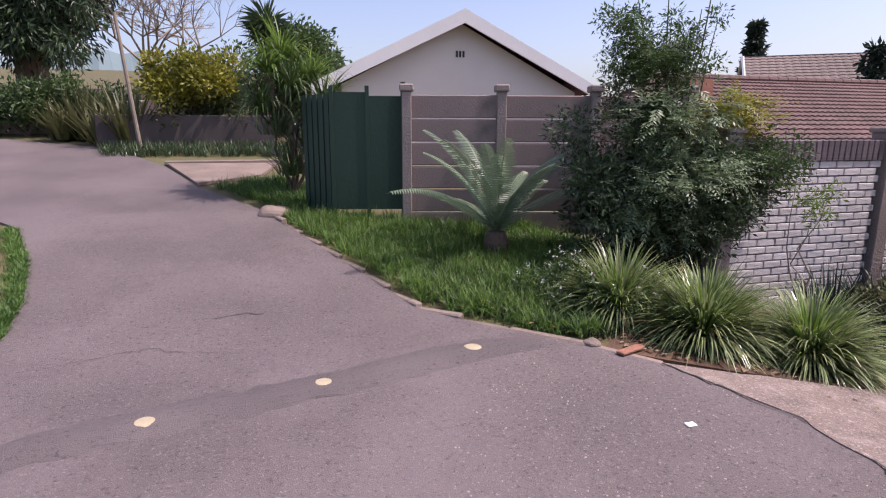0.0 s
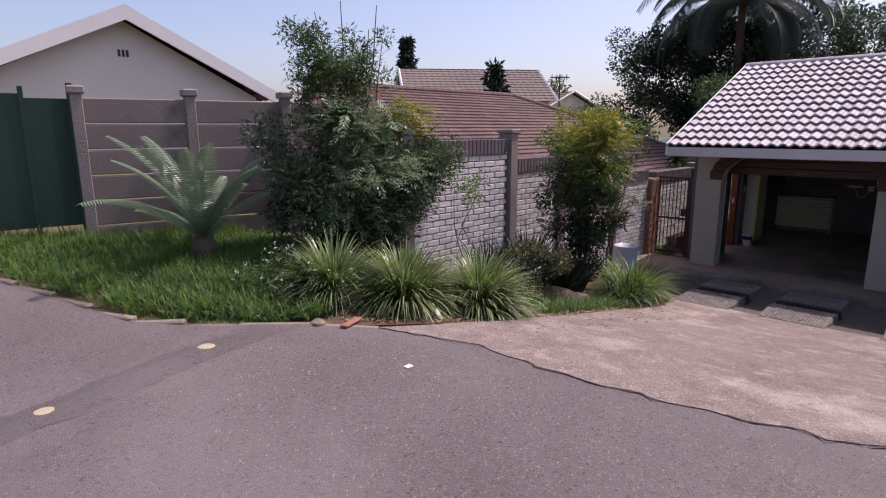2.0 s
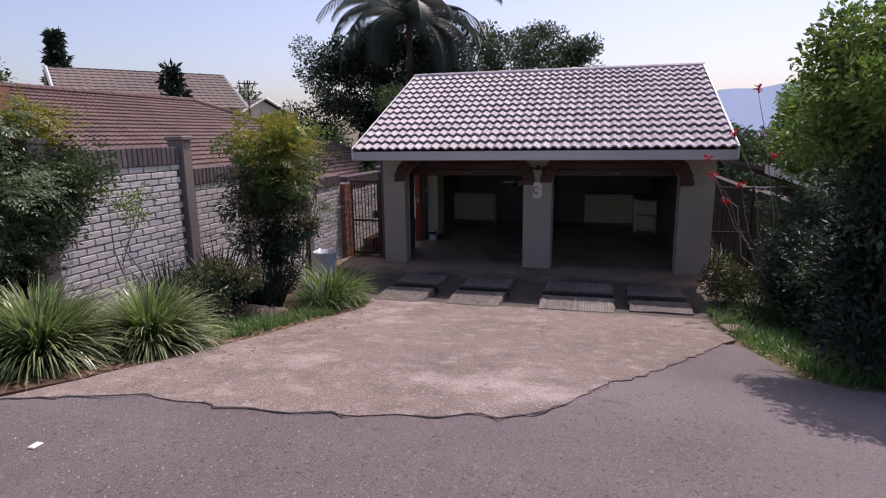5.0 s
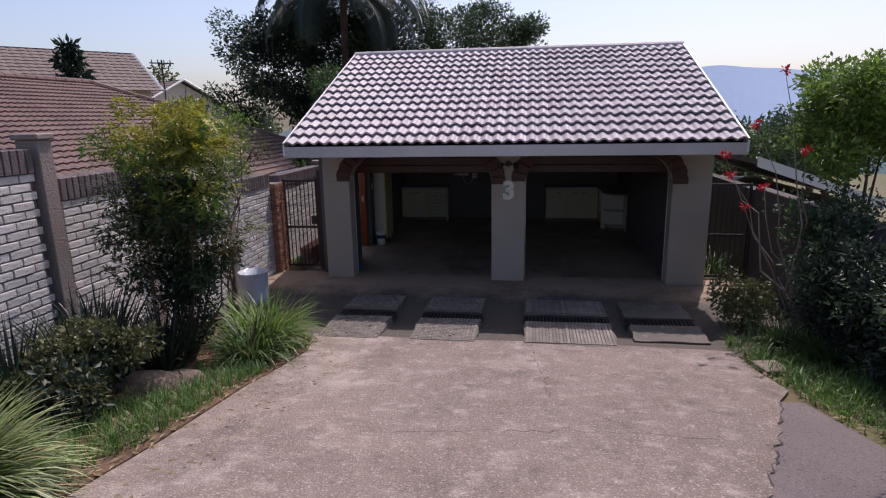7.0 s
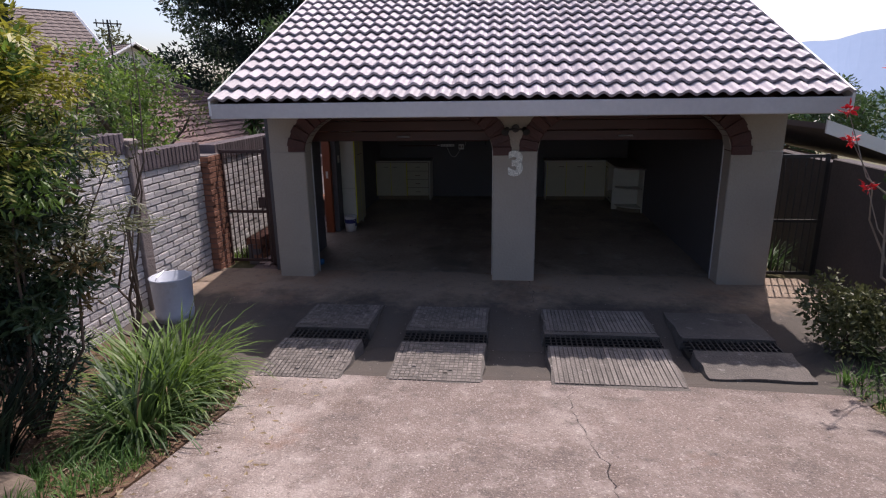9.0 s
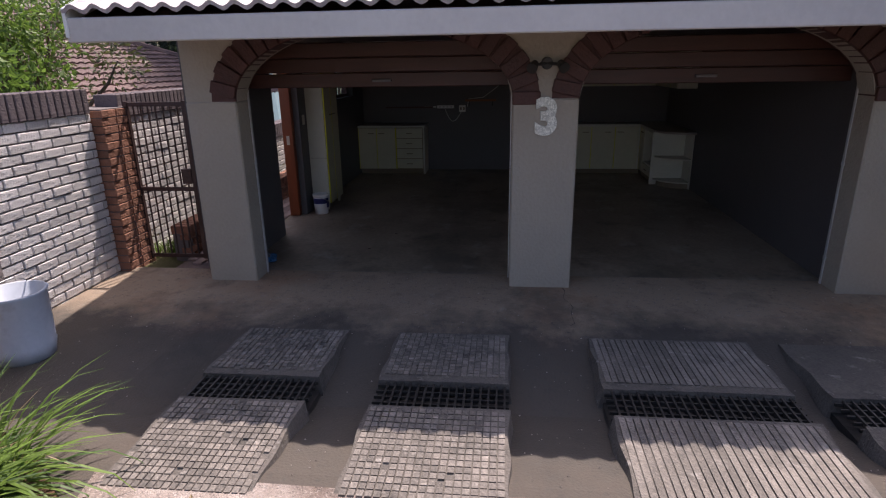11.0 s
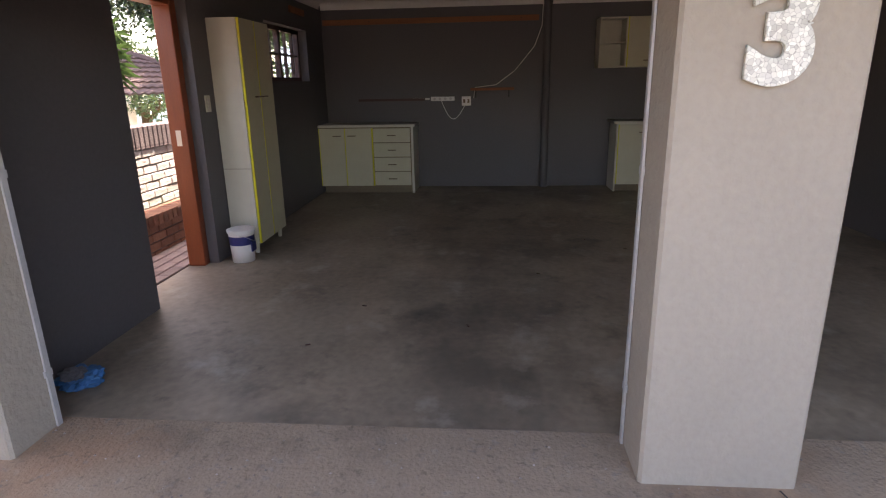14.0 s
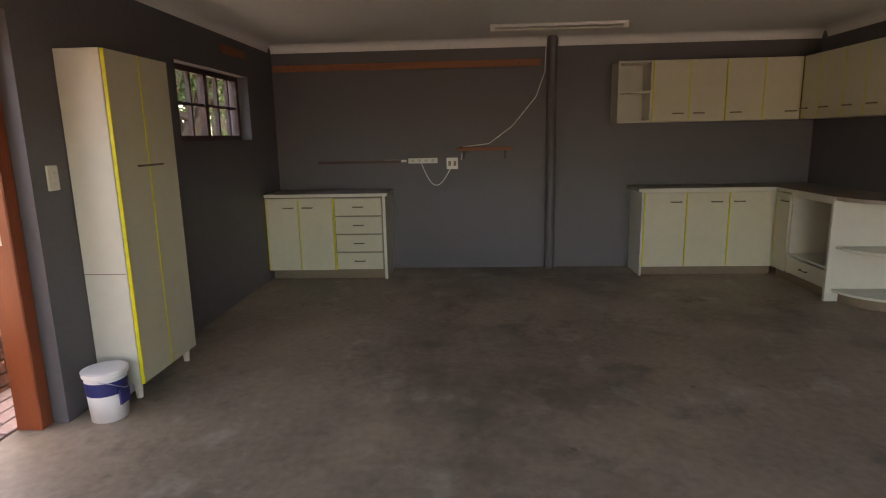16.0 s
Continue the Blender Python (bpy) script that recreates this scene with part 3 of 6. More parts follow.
structure("wall_gable", gable, M_PLASTER, "grey plaster gable walls of the garage", "wall")
COLS, ROWN = 20, 14
tw, tl = (Y1 - Y0) / COLS, math.hypot(RX - EX, RZ - EZ) / ROWN
tb = bmesh.new()
NS = 12
prof = [(-tw / 2 + tw * k / NS, 0.021 * (1 - math.cos(4 * math.pi * k / NS)) ** 1.0) for k in range(NS + 1)]
lo, hi, un = [[tb.verts.new((x, y, z + dz)) for y, z in prof] for x, dz in ((-0.03, 0.05), (tl, 0.0), (-0.03, 0.02))]
for k in range(NS):
    tb.faces.new((lo[k], hi[k], hi[k + 1], lo[k + 1]))
    tb.faces.new((un[k], lo[k], lo[k + 1], un[k + 1]))
bmesh.ops.recalc_face_normals(tb, faces=tb.faces[:])
tile_mesh = finish("roof_tile", tb, M_TILE, smooth=False)
for r in range(ROWN):
    for c in range(COLS):
        piece("roof_tile", tile_mesh, roof, pose(EX + math.cos(pitch) * tl * r, Y0 + tw * (c + 0.5), EZ + math.sin(pitch) * tl * r + 0.005 * random.random(), random.uniform(-0.4, 0.4), -math.degrees(pitch), 0))
bk = bmesh.new()
for r in range(ROWN):
    for c in range(COLS):
        m = pose(2 * RX - EX - math.cos(pitch) * tl * r, Y0 + tw * (c + 0.5), EZ + math.sin(pitch) * tl * r, 0, math.degrees(pitch), 0) @ Matrix.Diagonal((-1, 1, 1, 1))
        f4 = [bk.verts.new(m @ Vector(p)) for p in ((-0.03, -tw / 2, 0.05), (tl, -tw / 2, 0.02), (tl, tw / 2, 0.02), (-0.03, tw / 2, 0.05))]
        bk.faces.new(f4)
tagged(part("back_tiles", bk, M_TILE, roof), "", "", "", "stuff")
rg = finish("ridge_tile", rod((0, -0.17, 0), (0, 0.17, 0), 0.095, 0.088, 12), M_TILE)
for k in range(20):
    piece("ridge_tile", rg, roof, pose(RX, Y0 + tw * (k + 0.5), RZ + 0.0))

# number on the middle pillar
fc = bpy.data.curves.new("house_number", 'FONT')
fc.body, fc.size, fc.extrude, fc.bevel_depth, fc.offset = "3", 0.395, 0.006, 0.003, 0.018
M_MOSAIC = mat("number_mirror", (0.8, 0.8, 0.72), (0.6, 0.6, 0.5), 60, 0.25, 0.2, fine=120)
mn = M_MOSAIC.node_tree
shard, joint = mn.nodes.new("ShaderNodeTexVoronoi"), mn.nodes.new("ShaderNodeTexVoronoi")
joint.feature = 'DISTANCE_TO_EDGE'
coord = mn.nodes.new("ShaderNodeTexCoord")
for v_ in (shard, joint):
    v_.inputs["Scale"].default_value = 75
    mn.links.new(coord.outputs["Object"], v_.inputs["Vector"])
tone, gap, both = mn.nodes.new("ShaderNodeMapRange"), mn.nodes.new("ShaderNodeMapRange"), mn.nodes.new("ShaderNodeMath")
tone.inputs[1].default_value, tone.inputs[2].default_value, tone.inputs[3].default_value, tone.inputs[4].default_value = 0.15, 0.8, 0.6, 1.0
gap.inputs[2].default_value, gap.inputs[3].default_value = 0.05, 0.4
both.operation = 'MULTIPLY'
mn.links.new(shard.outputs["Color"], tone.inputs[0])
mn.links.new(joint.outputs["Distance"], gap.inputs[0])
mn.links.new(tone.outputs[0], both.inputs[0])
mn.links.new(gap.outputs[0], both.inputs[1])
tint_ = mn.nodes.new("ShaderNodeMix")
tint_.data_type = 'RGBA'
tint_.inputs[6].default_value, tint_.inputs[7].default_value = (0.05, 0.05, 0.035, 1), (0.88, 0.88, 0.8, 1)
mn.links.new(both.outputs[0], tint_.inputs[0])
mn.links.new(tint_.outputs[2], mn.nodes["Principled BSDF"].inputs["Base Color"])
fc.materials.append(M_MOSAIC)
num = tagged(new("house_number", fc), "broken white mosaic house number three on the pillar", "house number")
num.matrix_world = pose(FX - 0.012, 1.405, 1.42, 90, 0, -90)

# twin floodlight above the middle pillar
t = thing("floodlight", "small dark twin floodlight above the middle pillar", "lamp", (FX, 1.315, 1.98))
part("base", rod((0.02, 0, 0), (-0.04, 0, 0), 0.05, 0.045, 14), M_BLACK, t)
for s in (-1, 1):
    part("arm", rod((-0.03, 0, 0), (-0.07, s * 0.1, -0.01), 0.012), M_BLACK, t)
    part("head", rod((-0.06, s * 0.1, 0), (-0.13, s * 0.13, -0.04), 0.03, 0.045, 12), M_BLACK, t)

# doorway frame
fr = thing("door_frame", "orange-brown varnished wooden door frame in the doorway", "door frame", (13.91, LY + 0.148, 0))
part("jamb", box(0.42, 0.505, -0.07, 0.07, 0, 2.08), M_ORWOOD, fr, bev=0.006)
part("jamb", box(-0.495, -0.42, -0.07, 0.07, 0, 2.08), M_ORWOOD, fr, bev=0.006)
part("head", box(-0.42, 0.42, -0.07, 0.07, 2.0, 2.078), M_ORWOOD, fr, bev=0.006)
part("strike_plate", box(0.417, 0.42, -0.02, 0.02, 0.98, 1.1), M_METAL, fr, "brass strike plate")

# window
wd = tagged(new("window_1"), "small dark brown cottage-pane window", "window", "", "structure")
wd.matrix_world = pose(16.64, LY + 0.13, 1.755)
for a in ((-0.69, -0.64, -0.295, 0.295), (0.64, 0.69, -0.295, 0.295), (-0.64, 0.64, -0.295, -0.25), (-0.64, 0.64, 0.25, 0.295), (-0.03, 0.03, -0.25, 0.25)):
    part("window_frame", box(a[0], a[1], -0.03, 0.03, a[2], a[3]), M_DARKWOOD, wd)
for x in (-0.48, -0.33, -0.18, 0.18, 0.33, 0.48):
    if abs(x) != 0.33:
        part("glazing_bar", box(x - 0.012 + (0.07 if abs(x) < 0.3 else 0) * (1 if x > 0 else -1), x + 0.012 + (0.07 if abs(x) < 0.3 else 0) * (1 if x > 0 else -1), -0.018, 0.018, -0.25, 0.25), M_DARKWOOD, wd)
part("glazing_bar", box(-0.64, 0.64, -0.017, 0.017, -0.012, 0.012), M_DARKWOOD, wd)
g = part("pane", box(-0.64, 0.64, -0.003, 0.003, -0.25, 0.25), M_GLASS, wd)
g.visible_shadow = False

# ---- ramps and drain grates ----
for n, (y0, y1, style) in enumerate(((2.84, 3.64, 2), (1.60, 2.44, 2), (-0.12, 1.01, 1), (-1.22, -0.34, 0))):
    for x0, x1, z0, z1 in (((8.87, 8.9, 8.94, 9.22)[n], 9.72, 0.03, 0.055), (10.02, 10.77, 0.045, 0.02)):
        t = thing("ramp_slab", "grooved weathered concrete ramp slab over the drain", "ramp", ((x0 + x1) / 2, (y0 + y1) / 2, 0), group="ramp slabs")
        hx, hy = (x1 - x0) / 2, (y1 - y0) / 2
        b = bmesh.new()
        nu, nv = 14, 14
        top = [[None] * (nv + 1) for _ in range(nu + 1)]
        for i in range(nu + 1):
            for j in range(nv + 1):
                u, v = i / nu, j / nv
                e = min(v, 1 - v)
                x = -hx + 2 * hx * u + ((0.03 if n < 2 else 0.012) * math.sin(9 * v + n) + 0.14 * max(0, 0.16 - e) / 0.16 * (0.5 if n < 2 else 0)) * (1 - u if x0 < 9.9 else 0) ** 2
                top[i][j] = b.verts.new((x, -hy + 2 * hy * v + 0.008 * math.sin(11 * u), z0 + (z1 - z0) * u + 0.003 * math.sin(7 * u + 5 * v)))
        for i in range(nu):
            for j in range(nv):
                b.faces.new((top[i][j], top[i + 1][j], top[i + 1][j + 1], top[i][j + 1]))
        ex = bmesh.ops.extrude_edge_only(b, edges=[e for e in b.edges if e.is_boundary])
        for v in ex["geom"]:
            if isinstance(v, bmesh.types.BMVert):
                v.co.z = -0.16
                v.co.y *= 1.07
        bmesh.ops.recalc_face_normals(b, faces=b.faces[:])
        part("slab", b, M_SLAB, t)
        gb_ = bmesh.new()
        ny = max(8, int((y1 - y0) / 0.042))
        zm = lambda x: z0 + (z1 - z0) * (x + hx) / (2 * hx)
        def strip(xa, xb, ya, yb):
            v = [gb_.verts.new((x, y, zm(x) + 0.009)) for x, y in ((xa, ya), (xb, ya), (xb, yb), (xa, yb))]
            lo_ = [gb_.verts.new((x, y, zm(x) - 0.004)) for x, y in ((xa, ya), (xb, ya), (xb, yb), (xa, yb))]
            gb_.faces.new(v)
            for k in range(4):
                gb_.faces.new((lo_[k], lo_[(k + 1) % 4], v[(k + 1) % 4], v[k]))
        if style:
            nx = 15 if style == 2 else 1
            for j in range(ny):
                for i in range(nx):
                    if random.random() < (0.1 if n == 0 and x0 > 10 else 0.02 if style == 2 else 0.0):
                        continue
                    xa, xb = -hx + 0.07 + (2 * hx - 0.1) * i / nx, -hx + 0.07 + (2 * hx - 0.1) * (i + 1) / nx
                    ya = -hy + 0.02 + (2 * hy - 0.04) * j / ny
                    strip(xa + 0.003, xb - 0.003 - random.uniform(0, 0.003), ya + 0.003 + random.uniform(0, 0.003), ya + (2 * hy - 0.04) / ny - 0.004)
            tagged(part("ridges", gb_, M_RIDGE, t), "", "", "", "stuff")
    t = thing("drain_grate", "dark iron grating in the drain between ramp slabs", "grate", (9.87, (y0 + y1) / 2, 0.004), group="drain grates")
    hy = (y1 - y0) / 2
    bar_mesh = finish("bar", box(-0.148, 0.148, -0.006, 0.006, -0.01, 0.025), M_BLACK)
    for k in range(int(hy * 2 / 0.05)):
        piece("bar", bar_mesh, t, pose(0, -hy + 0.026 + k * 0.05, 0))
    cross_mesh = finish("cross_bar", box(-0.006, 0.006, -hy, hy, -0.005, 0.015), M_BLACK)
    for x in (-0.13, -0.065, 0, 0.065, 0.13):
        piece("cross_bar", cross_mesh, t, pose(x, 0, 0))
    part("channel", box(-0.145, 0.145, -hy, hy, -0.16, -0.06), M_BLACK, t)

# ---- boundary walls ----
BL, BH = 0.235, 0.083
white_brick = finish("brick", box(-BL / 2 + 0.006, BL / 2 - 0.006, -0.02, 0.02, -BH / 2 + 0.006, BH / 2 - 0.006), M_WBRICK, bev=0.006)
cap_brick = finish("capping_brick", box(-0.036, 0.036, -0.125, 0.125, -0.11, 0.11), M_CAP, bev=0.006)
WY = 5.55


def brick_panel(x0, x1, base, top, cap=True):
    core = box(x0, x1, WY + 0.012, WY + 0.2, base, top - (0.22 if cap else 0))
    w = structure("garden_wall", core, M_MORTAR, "whitewashed block garden wall with dark brick-on-edge capping", "wall")
    rows_ = int((top - (0.22 if cap else 0) - base) / BH)
    zt = top - (0.22 if cap else 0)
    for r in range(rows_):
        z = zt - BH * (r + 0.5)
        x = x0 + (BL / 2 if r % 2 else 0) - BL / 2
        while x < x1 - 0.02:
            a, b = max(x, x0), min(x + BL, x1)
            if b - a > 0.05 and z > gz((a + b) / 2, WY) - 0.1:
                m = pose((a + b) / 2, WY + random.uniform(-0.004, 0.004), z, 0, random.uniform(-0.5, 0.5), 0) @ Matrix.Diagonal(((b - a) / BL, 1, 1, 1))
                piece("brick", white_brick, w, m)
            x += BL
    if cap:
        n = int((x1 - x0) / 0.08)
        for k in range(n):
            piece("capping_brick", cap_brick, w, pose(x0 + (x1 - x0) * (k + 0.5) / n, WY + 0.09, top - 0.11, 0, random.uniform(-2, 2), 0))
    return w


brick_panel(5.15, 7.08, 0.6, 2.52)
brick_panel(7.34, 8.48, 0.3, 2.22)
brick_panel(8.66, 10.42, -0.1, 2.05)
brick_panel(10.60, 11.95, -0.1, 1.82)
brick_panel(12.35, 14.6, -0.3, 1.75)
brick_panel(14.8, 17.5, -0.5, 1.06)
brick_panel(17.5, 24.0, -0.8, 0.95, cap=False)
for x, z, zb in ((5.05, 2.65, 0.5), (7.21, 2.66, 0.4), (8.57, 2.34, 0.1), (10.51, 1.98, -0.1), (14.7, 1.85, -0.3)):
    t = thing("wall_post", "slim weathered concrete post in the garden wall", "post", (x, WY + 0.06, zb), group="wall posts")
    part("shaft", box(-0.085, 0.085, -0.12, 0.12, 0, z - zb - 0.06), M_POST, t, bev=0.008)
    part("cap", box(-0.11, 0.11, -0.145, 0.145, z - zb - 0.06, z - zb), M_POST, t, bev=0.012)

# brick gate pier and low planter wall
rbk = finish("brick", box(-0.105, 0.105, -0.05, 0.05, -0.033, 0.033), M_RBRICK, bev=0.004)
pier = thing("gate_pier", "weathered red brick gate pier with stained sides", "pier", (12.2, 5.66, -0.05))
part("core", box(-0.205, 0.205, -0.205, 0.205, 0, 1.68), M_MORTAR, pier)
for r in range(22):
    z = 0.04 + r * 0.076
    for s in range(4):
        for k in range(2):
            m = pose(0, 0, z, 0, 0, 90 * s) @ pose(-0.112 + 0.224 * k + (0.05 if r % 2 else -0.05) * 0.1, -0.165, 0)
            piece("brick", rbk, pier, m)
low = structure("planter_wall", box(12.5, 18.5, 5.09, 5.25, -0.6, 0.26), M_MORTAR, "low red brick planter wall along the side path", "wall")
for r in range(6):
    for k in range(26):
        piece("brick", rbk, low, pose(12.6 + 0.225 * k + (0.11 if r % 2 else 0), 5.12, 0.225 - 0.078 * r))
for k in range(60):
    piece("brick", rbk, low, pose(12.55 + 0.08 * k, 5.17, 0.295, 90, 0, 90))
structure("side_path", box(12.2, 18.5, 4.62, 5.09, -0.3, -0.02), mat("paver", (0.24, 0.17, 0.15), (0.16, 0.11, 0.1), 5, 0.85, 0.4), "brown brick paved side path", "path")
pv = finish("paver", box(-0.105, 0.105, -0.05, 0.05, -0.02, 0.02), mat("paver_brick", (0.3, 0.21, 0.19), (0.2, 0.14, 0.13), 6, 0.8, 0.4, obj=0.2), bev=0.004)
sp = bpy.data.objects["side_path"]
for i in range(26):
    for j in range(4):
        piece("paver", pv, sp, pose(12.4 + 0.222 * i + (0.11 if j % 2 else 0), 4.68 + 0.112 * j, -0.015))


# ---- gates ----
def bar_gate(at, rz, width, height, bars, material, label):
    t = thing("gate", label, "gate", at, rz)
    for x in (0, width):
        part("stile", box(x - 0.02, x + 0.02, -0.02, 0.02, 0.03, height), material, t)
    for z in (0.06, height * 0.47, height - 0.03):
        part("rail", box(0, width, -0.012, 0.012, z - 0.02, z + 0.02), material, t)
    for k in range(1, bars):
        x = width * k / bars
        part("bar", rod((x, 0, 0.06), (x, 0, height - 0.03), 0.009, n=6), material, t)
    return t


g1 = bar_gate((12.38, 5.45, 0.0), -90, 0.62, 1.68, 8, M_STEEL, "brown steel bar gate between garage and brick pier")
part("lock_box", box(0.5, 0.6, -0.03, 0.03, 0.85, 1.0), M_STEEL, g1)
t = thing("gate_post", "square brown steel gate post beside the garage", "post", (12.38, 4.74, 0))
part("shaft", box(-0.05, 0.05, -0.05, 0.05, 0, 1.85), M_STEEL, t)
bar_gate((12.2, -1.9, 0.0), -90, 0.66, 1.62, 8, M_BLACK, "dark steel bar gate beside the garage")
# boundary walls take their shade from the dark concrete colour
bwall = box(7.2, 12.25, -2.82, -2.64, -0.3, 1.55)
structure("wall_boundary", bwall, M_SHADEWALL, "weathered concrete boundary wall, colour darkened for shade", "wall", bev=0.01)
fr2 = structure("wall_rear", box(12.3, 30, -2.82, -2.64, -2.5, 1.5), M_SHADEWALL, "weathered concrete boundary wall, colour darkened for shade", "wall")


ob_ = thing("outbuilding", "low grey outbuilding with a pale fascia beyond the boundary wall", "outbuilding", (15.4, -3.95, -0.62))
part("wall", box(-2.0, 3.0, -0.85, 0.75, 0, 1.72), M_FASCIA, ob_)
lean = bmesh.new()
lv = [[lean.verts.new((x, y, z)) for y, z in ((1.0, 2.55), (1.0, 2.47), (-1.1, 1.72), (-1.1, 1.8))] for x in (-2.25, 3.2)]
for k in range(4):
    lean.faces.new((lv[0][k], lv[0][(k + 1) % 4], lv[1][(k + 1) % 4], lv[1][k]))
lean.faces.new(lv[0])
lean.faces.new(lv[1][::-1])
bmesh.ops.recalc_face_normals(lean, faces=lean.faces[:])
part("roof", lean, M_OLDROOF, ob_, "grey sheet lean-to roof")
fasc = bmesh.new()
fv = [[fasc.verts.new((x, y, z)) for y, z in ((1.0, 2.6), (1.0, 2.42), (-1.1, 1.67), (-1.1, 1.85))] for x in (-2.29, -2.255)]
for k in range(4):
    fasc.faces.new((fv[0][k], fv[0][(k + 1) % 4], fv[1][(k + 1) % 4], fv[1][k]))
fasc.faces.new(fv[0])
fasc.faces.new(fv[1][::-1])
bmesh.ops.recalc_face_normals(fasc, faces=fasc.faces[:])
part("fascia", fasc, M_WHITE, ob_, "pale painted fascia")


# ---- concrete slat fence and green gate ----
def fence_run(p, q, base, top, n_bays, caps=True):
    p, q = Vector((*p, 0)), Vector((*q, 0))
    ang = math.degrees(math.atan2(q.y - p.y, q.x - p.x))
    bay = (q - p).length / n_bays
    t = thing("slat_fence", "weathered brown precast concrete slat fence", "fence", (p.x, p.y, base), ang)
    rows_ = 6
    hh = (top - base) / rows_
    slat = finish("slat", box(0.05, bay - 0.05, -0.022, 0.022, 0.008, hh - 0.008), M_FENCE, bev=0.012)
    for k in range(n_bays):
        for r in range(rows_):
            piece("slat", slat, t, pose(bay * k, 0, hh * r))
    for k in range(n_bays + 1):
        part("post", box(bay * k - 0.06, bay * k + 0.06, -0.08, 0.07, 0, top - base + 0.03), M_POST, t, bev=0.008)
        part("post_cap", box(bay * k - 0.09, bay * k + 0.09, -0.11, 0.1, top - base + 0.03, top - base + 0.12), M_POST, t, bev=0.015)


fence_run((2.16, 7.92), (5.65, 7.05), 1.25, 3.04, 3)
fence_run((5.65, 7.05), (5.12, 5.75), 0.9, 2.8, 1)
t = thing("green_gate", "dark green sheeted garden gate in the fence", "gate", (1.25, 8.35, 1.45), -12)
for x in (0, 0.46):
    part("leaf", box(x, x + 0.44, -0.02, 0.02, 0.1, 1.62 - x * 0.1), M_GREEN, t)
    part("stile", box(x - 0.02, x + 0.03, -0.035, 0.035, 0, 1.7), M_GREEN, t)
part("stile", box(0.9, 0.96, -0.04, 0.04, 0, 1.75), M_GREEN, t)
t = thing("green_screen", "dark green shade screen beside the garden gate", "screen", (0.95, 9.12, 1.5), -68)
part("panel", box(0, 0.82, -0.02, 0.02, 0, 1.5), M_GREEN, t)
for k in range(5):
    part("slat", box(k * 0.17, k * 0.17 + 0.12, -0.035, -0.02, 0, 1.55), M_GREEN, t)


# ---- inside the garage, all set 6 cm to the left ----
SHIFT_Y = 0.06
LY -= SHIFT_Y

def leaf_door(t, x0, x1, z0, z1, hx, hz, edge=True):
    d = part("door", box(x0 + 0.003, x1 - 0.003, -0.018, 0.0, z0, z1), M_CAB, t, bev=0.002)
    if edge:
        part("edging", box(x0 - 0.004, x0 + 0.006, -0.0205, -0.002, z0, z1), M_YELLOW, d, "bright yellow edge strip")
    b = tube([(hx - 0.05, -0.018, hz), (hx - 0.05, -0.04, hz), (hx + 0.05, -0.04, hz), (hx + 0.05, -0.018, hz)], 0.006)
    part("handle", b, M_HANDLE, d, "thin bronze bar handle")
    return d


def drawer_front(t, x0, x1, z0, z1):
    d = part("drawer", box(x0 + 0.004, x1 - 0.004, -0.018, 0.0, z0 + 0.006, z1 - 0.006), M_CAB, t, bev=0.002)
    c, hz = (x0 + x1) / 2, (z0 + z1) / 2
    part("handle", tube([(c - 0.05, -0.018, hz), (c - 0.05, -0.04, hz), (c + 0.05, -0.04, hz), (c + 0.05, -0.018, hz)], 0.006), M_HANDLE, d, "thin bronze bar handle")


def carcass(t, w, d, z0, z1, shelf=(), material=None):
    """Side panels, back, bottom and shelves, open in front."""
    material = material or M_CABSIDE
    for x in (0, w - 0.018):
        part("side_panel", box(x, x + 0.018, 0.0, d, z0, z1), material, t)
    part("back_panel", box(0.018, w - 0.018, d - 0.012, d, z0, z1), material, t)
    for z in (z0, z1 - 0.018, *shelf):
        part("shelf", box(0.018, w - 0.018, 0.004, d - 0.012, z, z + 0.018), material, t)


# tall cupboard
t = thing("tall_cupboard", "tall cream laminate cupboard with yellow edging on short legs", "cupboard", (14.69, 4.08, 0.0), 0)
part("body", box(0, 0.64, 0.0, 0.245, 0.095, 1.945), M_CABSIDE, t, bev=0.003)
part("plinth_rail", box(0.0, 0.64, 0.08, 0.1, 0.03, 0.095), M_CABSIDE, t)
part("seam", box(-0.0015, 0, 0.002, 0.243, 0.745, 0.749), M_KICK, t)
leaf_door(t, 0.012, 0.32, 0.097, 1.943, 0.255, 1.33)
leaf_door(t, 0.32, 0.638, 0.097, 1.943, 0.385, 1.33)
for x, y in ((0.04, 0.04), (0.6, 0.04), (0.04, 0.21), (0.6, 0.21)):
    part("leg", rod((x, y, 0), (x, y, 0.095), 0.018, 0.024, 10), M_CABSIDE, t)

# base unit with drawers
t = thing("drawer_cabinet", "cream base cabinet with two doors and four drawers", "cabinet", (17.55, 4.325, 0.0), -90)
W = 1.25
# brown body paints the dark of the gaps between doors and drawers
part("body", box(0, W - 0.03, 0.002, 0.49, 0.09, 0.868), M_KICK, t, "brown carcass, dark to draw shaded gaps between fronts")
part("end_panel", box(W - 0.028, W, -0.02, 0.49, 0.0, 0.868), M_CABSIDE, t)
part("plinth", box(0.02, W - 0.03, 0.04, 0.06, 0.0, 0.09), M_KICK, t, "brown plinth board")
leaf_door(t, 0.0, 0.34, 0.1, 0.855, 0.24, 0.76)
leaf_door(t, 0.345, 0.70, 0.1, 0.855, 0.44, 0.76)
for k in range(4):
    drawer_front(t, 0.72, W - 0.04, 0.1 + 0.189 * k, 0.1 + 0.189 * (k + 1))
part("edging", box(0.70, 0.718, -0.018, 0.0, 0.1, 0.855), M_YELLOW, t, "yellow edge strip")
